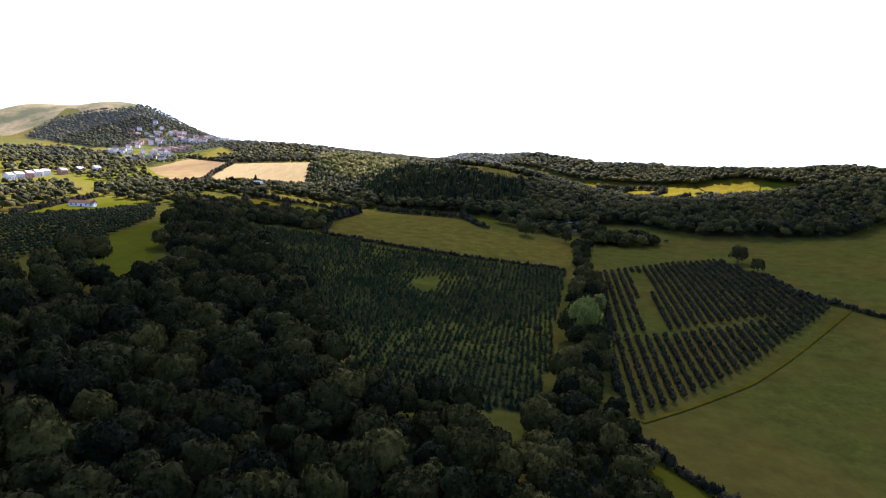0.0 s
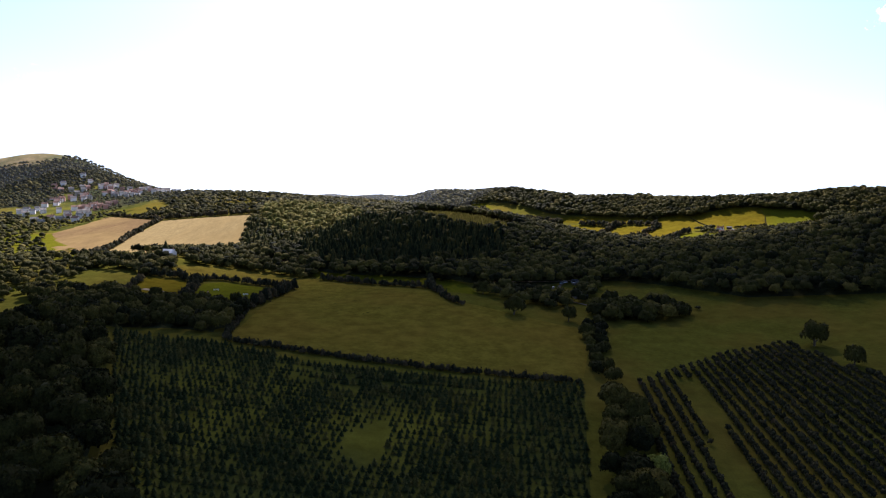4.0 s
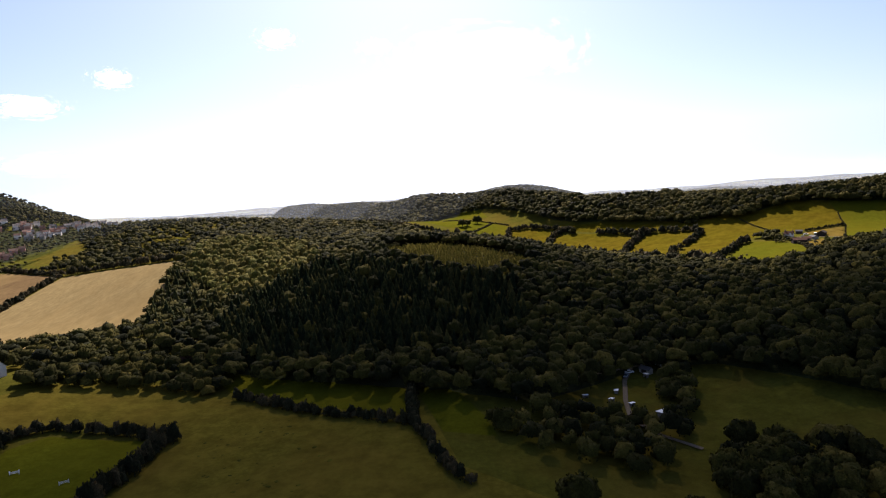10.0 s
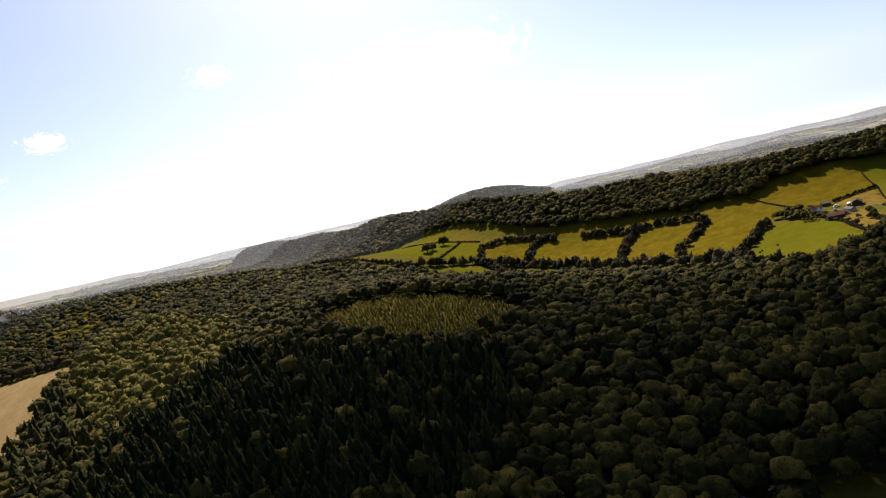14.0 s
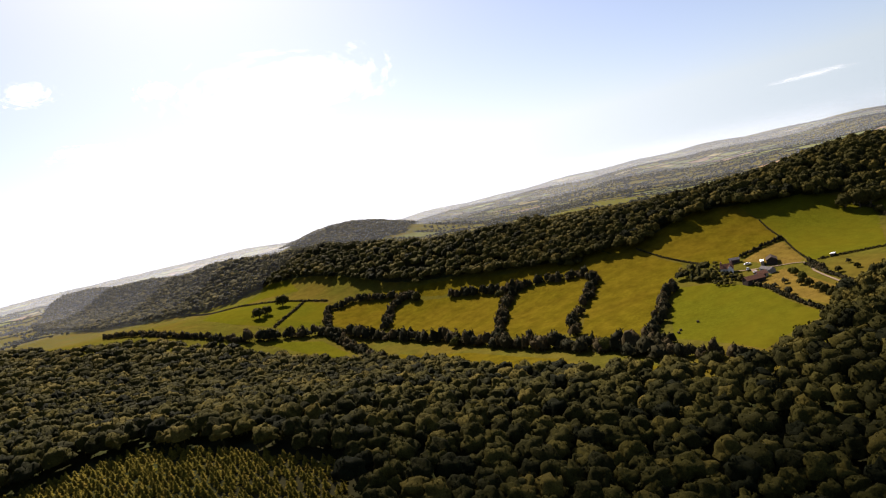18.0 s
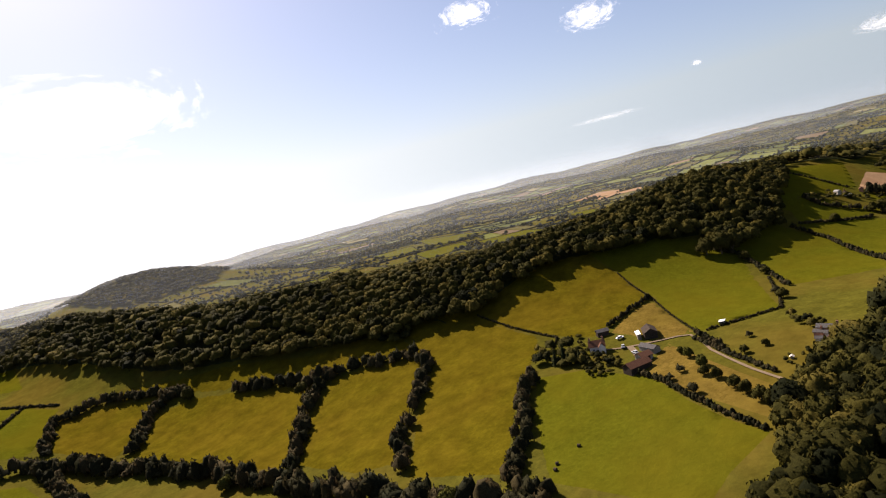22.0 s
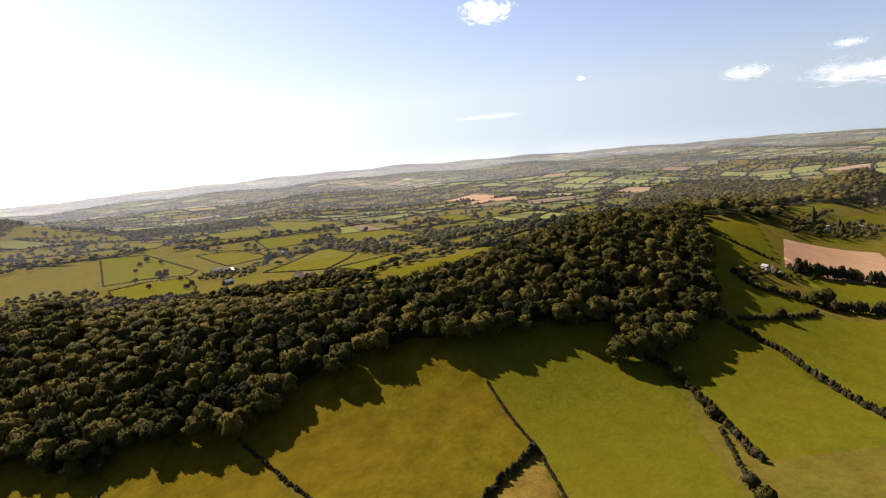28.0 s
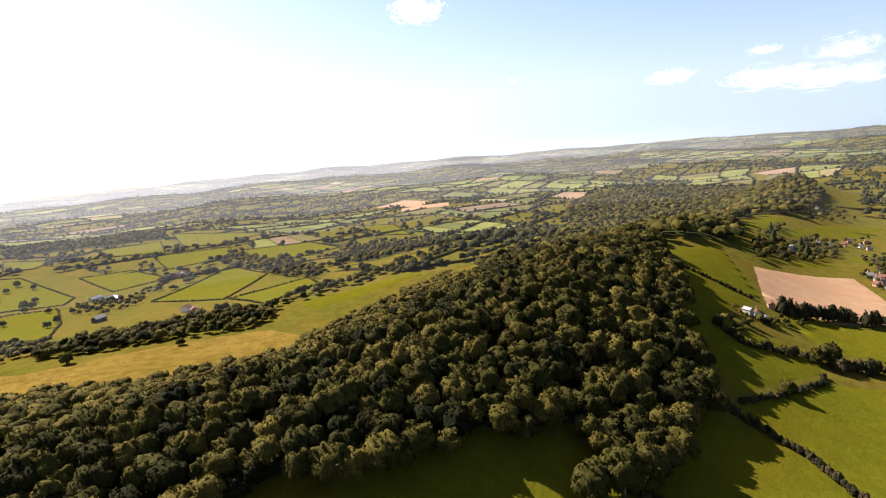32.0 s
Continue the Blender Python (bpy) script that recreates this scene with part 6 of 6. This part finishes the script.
def bale(x, y, turn, label):
    bm = bmesh.new()
    bmesh.ops.create_cone(bm, cap_ends=True, segments=20, radius1=0.65, radius2=0.65, depth=1.2, matrix=Matrix.Rotation(radians(90), 4, "X"))
    bmesh.ops.bevel(bm, geom=[e for e in bm.edges if e.calc_face_angle(0) > 1], offset=0.1, segments=2, affect="EDGES")
    me = bpy.data.meshes.new("bale")
    bm.to_mesh(me)
    bm.free()
    me.materials.append(TIMBER)
    ob = tagged(new("bale", me), label, "bale", "wrapped bales")
    ob.location, ob.rotation_euler = (x, y, float(ground_z(x, y)) + 0.6), (0, 0, radians(turn))


def jump(x, y, turn):
    top = tagged(new("show_jump"), "small white painted jump standing in the mown paddock", "jump", "paddock jumps")
    top.location, top.rotation_euler = (x, y, float(ground_z(x, y)) + 0.2), (0, 0, radians(turn))
    for sx in (-1.4, 1.4):
        box_part("post", (0.14, 0.5, 1.3), (sx, 0, 0.6), WHITE, top, 0.02)
    for z in (0.35, 0.65, 0.95):
        box_part("pole", (2.66, 0.10, 0.10), (0, 0, z), WHITE, top, 0.02)


jump(-136, 506, 20)
jump(-115, 499, 35)
for bx, by, bt in ((280, 819, 10), (283, 821, 60), (295, 821, 30)):
    bale(bx, by, bt, "black wrapped round bale lying in the field")


# ---- clouds ----
def cloud_vapour(seed, dense):
    """Lit from behind and from the front; frayed edges, flatter below."""
    m, n, l, b = shader("cloud_vapour", 1.0, 0.0)
    n.remove(b)
    tc, mp = n.new("ShaderNodeTexCoord"), n.new("ShaderNodeMapping")
    mp.inputs["Location"].default_value, mp.inputs["Scale"].default_value = (-1, 0, -0.86), (2, 0, 2)
    l.new(tc.outputs["Generated"], mp.inputs["Vector"])
    round_ = n.new("ShaderNodeTexGradient")
    round_.gradient_type = "SPHERICAL"
    l.new(mp.outputs["Vector"], round_.inputs["Vector"])
    shift = n.new("ShaderNodeMapping")
    shift.inputs["Location"].default_value, shift.inputs["Scale"].default_value = (seed * 3.7, seed, seed * 1.9), (1.6, 1, 0.9)
    l.new(tc.outputs["Generated"], shift.inputs["Vector"])
    frayed = n.new("ShaderNodeMath")
    frayed.operation = "MULTIPLY_ADD"
    l.new(noise_node(n, l, shift.outputs["Vector"], 4.5, 7, 0.68), frayed.inputs[0])
    frayed.inputs[1].default_value = 1.05
    halved = n.new("ShaderNodeMath")
    halved.operation, halved.inputs[1].default_value = "MULTIPLY", 0.5
    l.new(round_.outputs["Fac"], halved.inputs[0])
    l.new(halved.outputs[0], frayed.inputs[2])
    cover = ramp(n, l, frayed.outputs[0], [(0.66, (0, 0, 0)), (0.80, (0.22 * dense,) * 3), (1.0, (0.7 * dense,) * 3)])
    fore, back, lit = n.new("ShaderNodeBsdfTranslucent"), n.new("ShaderNodeBsdfDiffuse"), n.new("ShaderNodeAddShader")
    for node in (fore, back):
        node.inputs["Color"].default_value = (0.93, 0.93, 0.94, 1)
    l.new(fore.outputs[0], lit.inputs[0])
    l.new(back.outputs[0], lit.inputs[1])
    clear, x = n.new("ShaderNodeBsdfTransparent"), n.new("ShaderNodeMixShader")
    l.new(cover, x.inputs[0])
    l.new(clear.outputs[0], x.inputs[1])
    l.new(lit.outputs[0], x.inputs[2])
    l.new(x.outputs[0], n["Material Output"].inputs["Surface"])
    return m


def cloud(bearing, height, wide, tall, seed, dense=1.0):
    """A far cloud in the sky behind everything, at a bearing and height in degrees."""
    far = 4500.0
    k = 9
    u, v = np.meshgrid(np.linspace(-1, 1, k), np.linspace(-1, 1, k), indexing="ij")
    V = np.stack([u * wide / 2, -0.12 * tall * (1 - u * u) * (1 - v * v), v * tall / 2], -1).reshape(-1, 3)
    g = np.arange(k * k).reshape(k, k)
    F = np.stack([g[:-1, :-1], g[1:, :-1], g[1:, 1:], g[:-1, 1:]], -1).reshape(-1, 4)
    ob = mesh_object("cloud", V, F, cloud_vapour(seed, dense))
    b = radians(bearing)
    x, y, z = (8, 260, 130) if bearing < -12 else (110, 610, 170) if bearing < 30 else (270, 765, 185)
    ob.matrix_world = pose(x + far * math.sin(b), y + far * math.cos(b), z + far * math.tan(radians(height)), 0, 0, -bearing)
    return tagged(ob, "small white fair-weather cloud with frayed edges" if dense > 0.9 else "thin streak of white cloud", "cloud", kind="structure")


for k, (bearing, height, wide, tall, dense) in enumerate([
        (-31.9, 8.4, 580, 200, 1.0), (-25.7, 10.7, 350, 170, 1.0), (-30.2, 4.0, 900, 190, 0.7), (-12.5, 14.3, 400, 200, 0.5), (-5.3, 14.1, 330, 160, 1.0),
        (-11.6, 9.8, 560, 150, 0.9), (5.2, 13.0, 2000, 720, 0.55), (3.3, 9.0, 800, 180, 0.5), (40.0, 15.7, 520, 260, 1.0), (51.0, 12.6, 560, 270, 1.0),
        (72.6, 4.9, 450, 150, 1.0), (59.2, 5.8, 90, 50, 1.0), (50.8, 3.2, 700, 60, 0.3), (79.6, 4.1, 850, 220, 1.0), (85.1, 5.6, 550, 200, 1.0),
        (84.0, 3.8, 900, 240, 1.0), (79.6, 6.1, 300, 90, 0.8)]):
    cloud(bearing, height, wide, tall, k + 1, dense)


def veil(at, radius, label):
    """A broad flat cloud out of sight overhead, thin towards its ragged edge, added to shade the valley below it."""
    m, n, l, b = shader("thin_cloud", 1.0, 0.0)
    b.inputs["Base Color"].default_value = (0.93, 0.93, 0.94, 1)
    tc, mp = n.new("ShaderNodeTexCoord"), n.new("ShaderNodeMapping")
    mp.inputs["Location"].default_value, mp.inputs["Scale"].default_value = (-1, -1, 0), (2, 2, 0)
    l.new(tc.outputs["Generated"], mp.inputs["Vector"])
    ball_ = n.new("ShaderNodeTexGradient")
    ball_.gradient_type = "SPHERICAL"
    l.new(mp.outputs["Vector"], ball_.inputs["Vector"])
    ragged = n.new("ShaderNodeMath")
    ragged.operation = "MULTIPLY_ADD"
    l.new(noise_node(n, l, tc.outputs["Generated"], 5.0, 5), ragged.inputs[0])
    ragged.inputs[1].default_value = 0.30
    l.new(ball_.outputs["Fac"], ragged.inputs[2])
    clear = ramp(n, l, ragged.outputs[0], [(0.14, (1, 1, 1)), (0.48, (0.23,) * 3)])
    t, x = n.new("ShaderNodeBsdfTransparent"), n.new("ShaderNodeMixShader")
    l.new(clear, x.inputs[0])
    l.new(b.outputs[0], x.inputs[1])
    l.new(t.outputs[0], x.inputs[2])
    l.new(x.outputs[0], n["Material Output"].inputs["Surface"])
    v, f = BALLS[3]
    rough = 1 + 0.12 * np.array([noise.noise((p[0] * 2.5, p[1] * 2.5, p[2] * 2.5)) for p in v])[:, None]
    V = v * rough * (radius[0], radius[1], 60) + np.array(at)
    return tagged(mesh_object("cloud", V, f, m), label, "cloud", kind="structure")


veil((135, 1245, 950), (490, 470), "unseen broad cloud added to shade the valley")


# ---- translucent sheets in place of haze over the distance ----
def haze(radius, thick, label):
    """A curved upright sheet round the place that stands in for haze: it scatters the sunlight that falls through it
    and thins out upwards.
    """
    m, n, l, b = shader("haze_sheet", 1.0, 0.0)
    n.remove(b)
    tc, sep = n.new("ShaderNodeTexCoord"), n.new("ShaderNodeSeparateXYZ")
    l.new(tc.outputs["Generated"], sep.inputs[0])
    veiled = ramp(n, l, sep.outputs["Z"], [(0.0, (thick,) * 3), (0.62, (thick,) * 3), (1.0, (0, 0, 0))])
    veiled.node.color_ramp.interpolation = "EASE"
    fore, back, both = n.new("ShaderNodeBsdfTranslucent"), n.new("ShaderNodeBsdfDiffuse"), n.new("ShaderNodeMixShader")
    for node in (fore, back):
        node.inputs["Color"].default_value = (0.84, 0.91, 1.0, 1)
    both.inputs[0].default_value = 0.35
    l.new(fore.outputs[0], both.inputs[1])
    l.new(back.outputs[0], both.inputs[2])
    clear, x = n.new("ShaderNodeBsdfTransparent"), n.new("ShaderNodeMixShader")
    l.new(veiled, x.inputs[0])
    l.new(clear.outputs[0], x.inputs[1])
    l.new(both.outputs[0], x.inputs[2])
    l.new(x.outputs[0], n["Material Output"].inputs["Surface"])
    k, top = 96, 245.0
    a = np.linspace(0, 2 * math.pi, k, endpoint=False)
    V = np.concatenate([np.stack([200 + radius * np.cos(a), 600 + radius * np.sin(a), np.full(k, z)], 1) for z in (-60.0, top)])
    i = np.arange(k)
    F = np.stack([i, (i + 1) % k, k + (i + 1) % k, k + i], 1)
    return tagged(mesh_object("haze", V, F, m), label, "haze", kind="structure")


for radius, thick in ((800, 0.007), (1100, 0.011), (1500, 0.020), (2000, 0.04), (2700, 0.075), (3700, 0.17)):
    haze(radius, thick, "translucent sheet standing in for haze over the distant country")
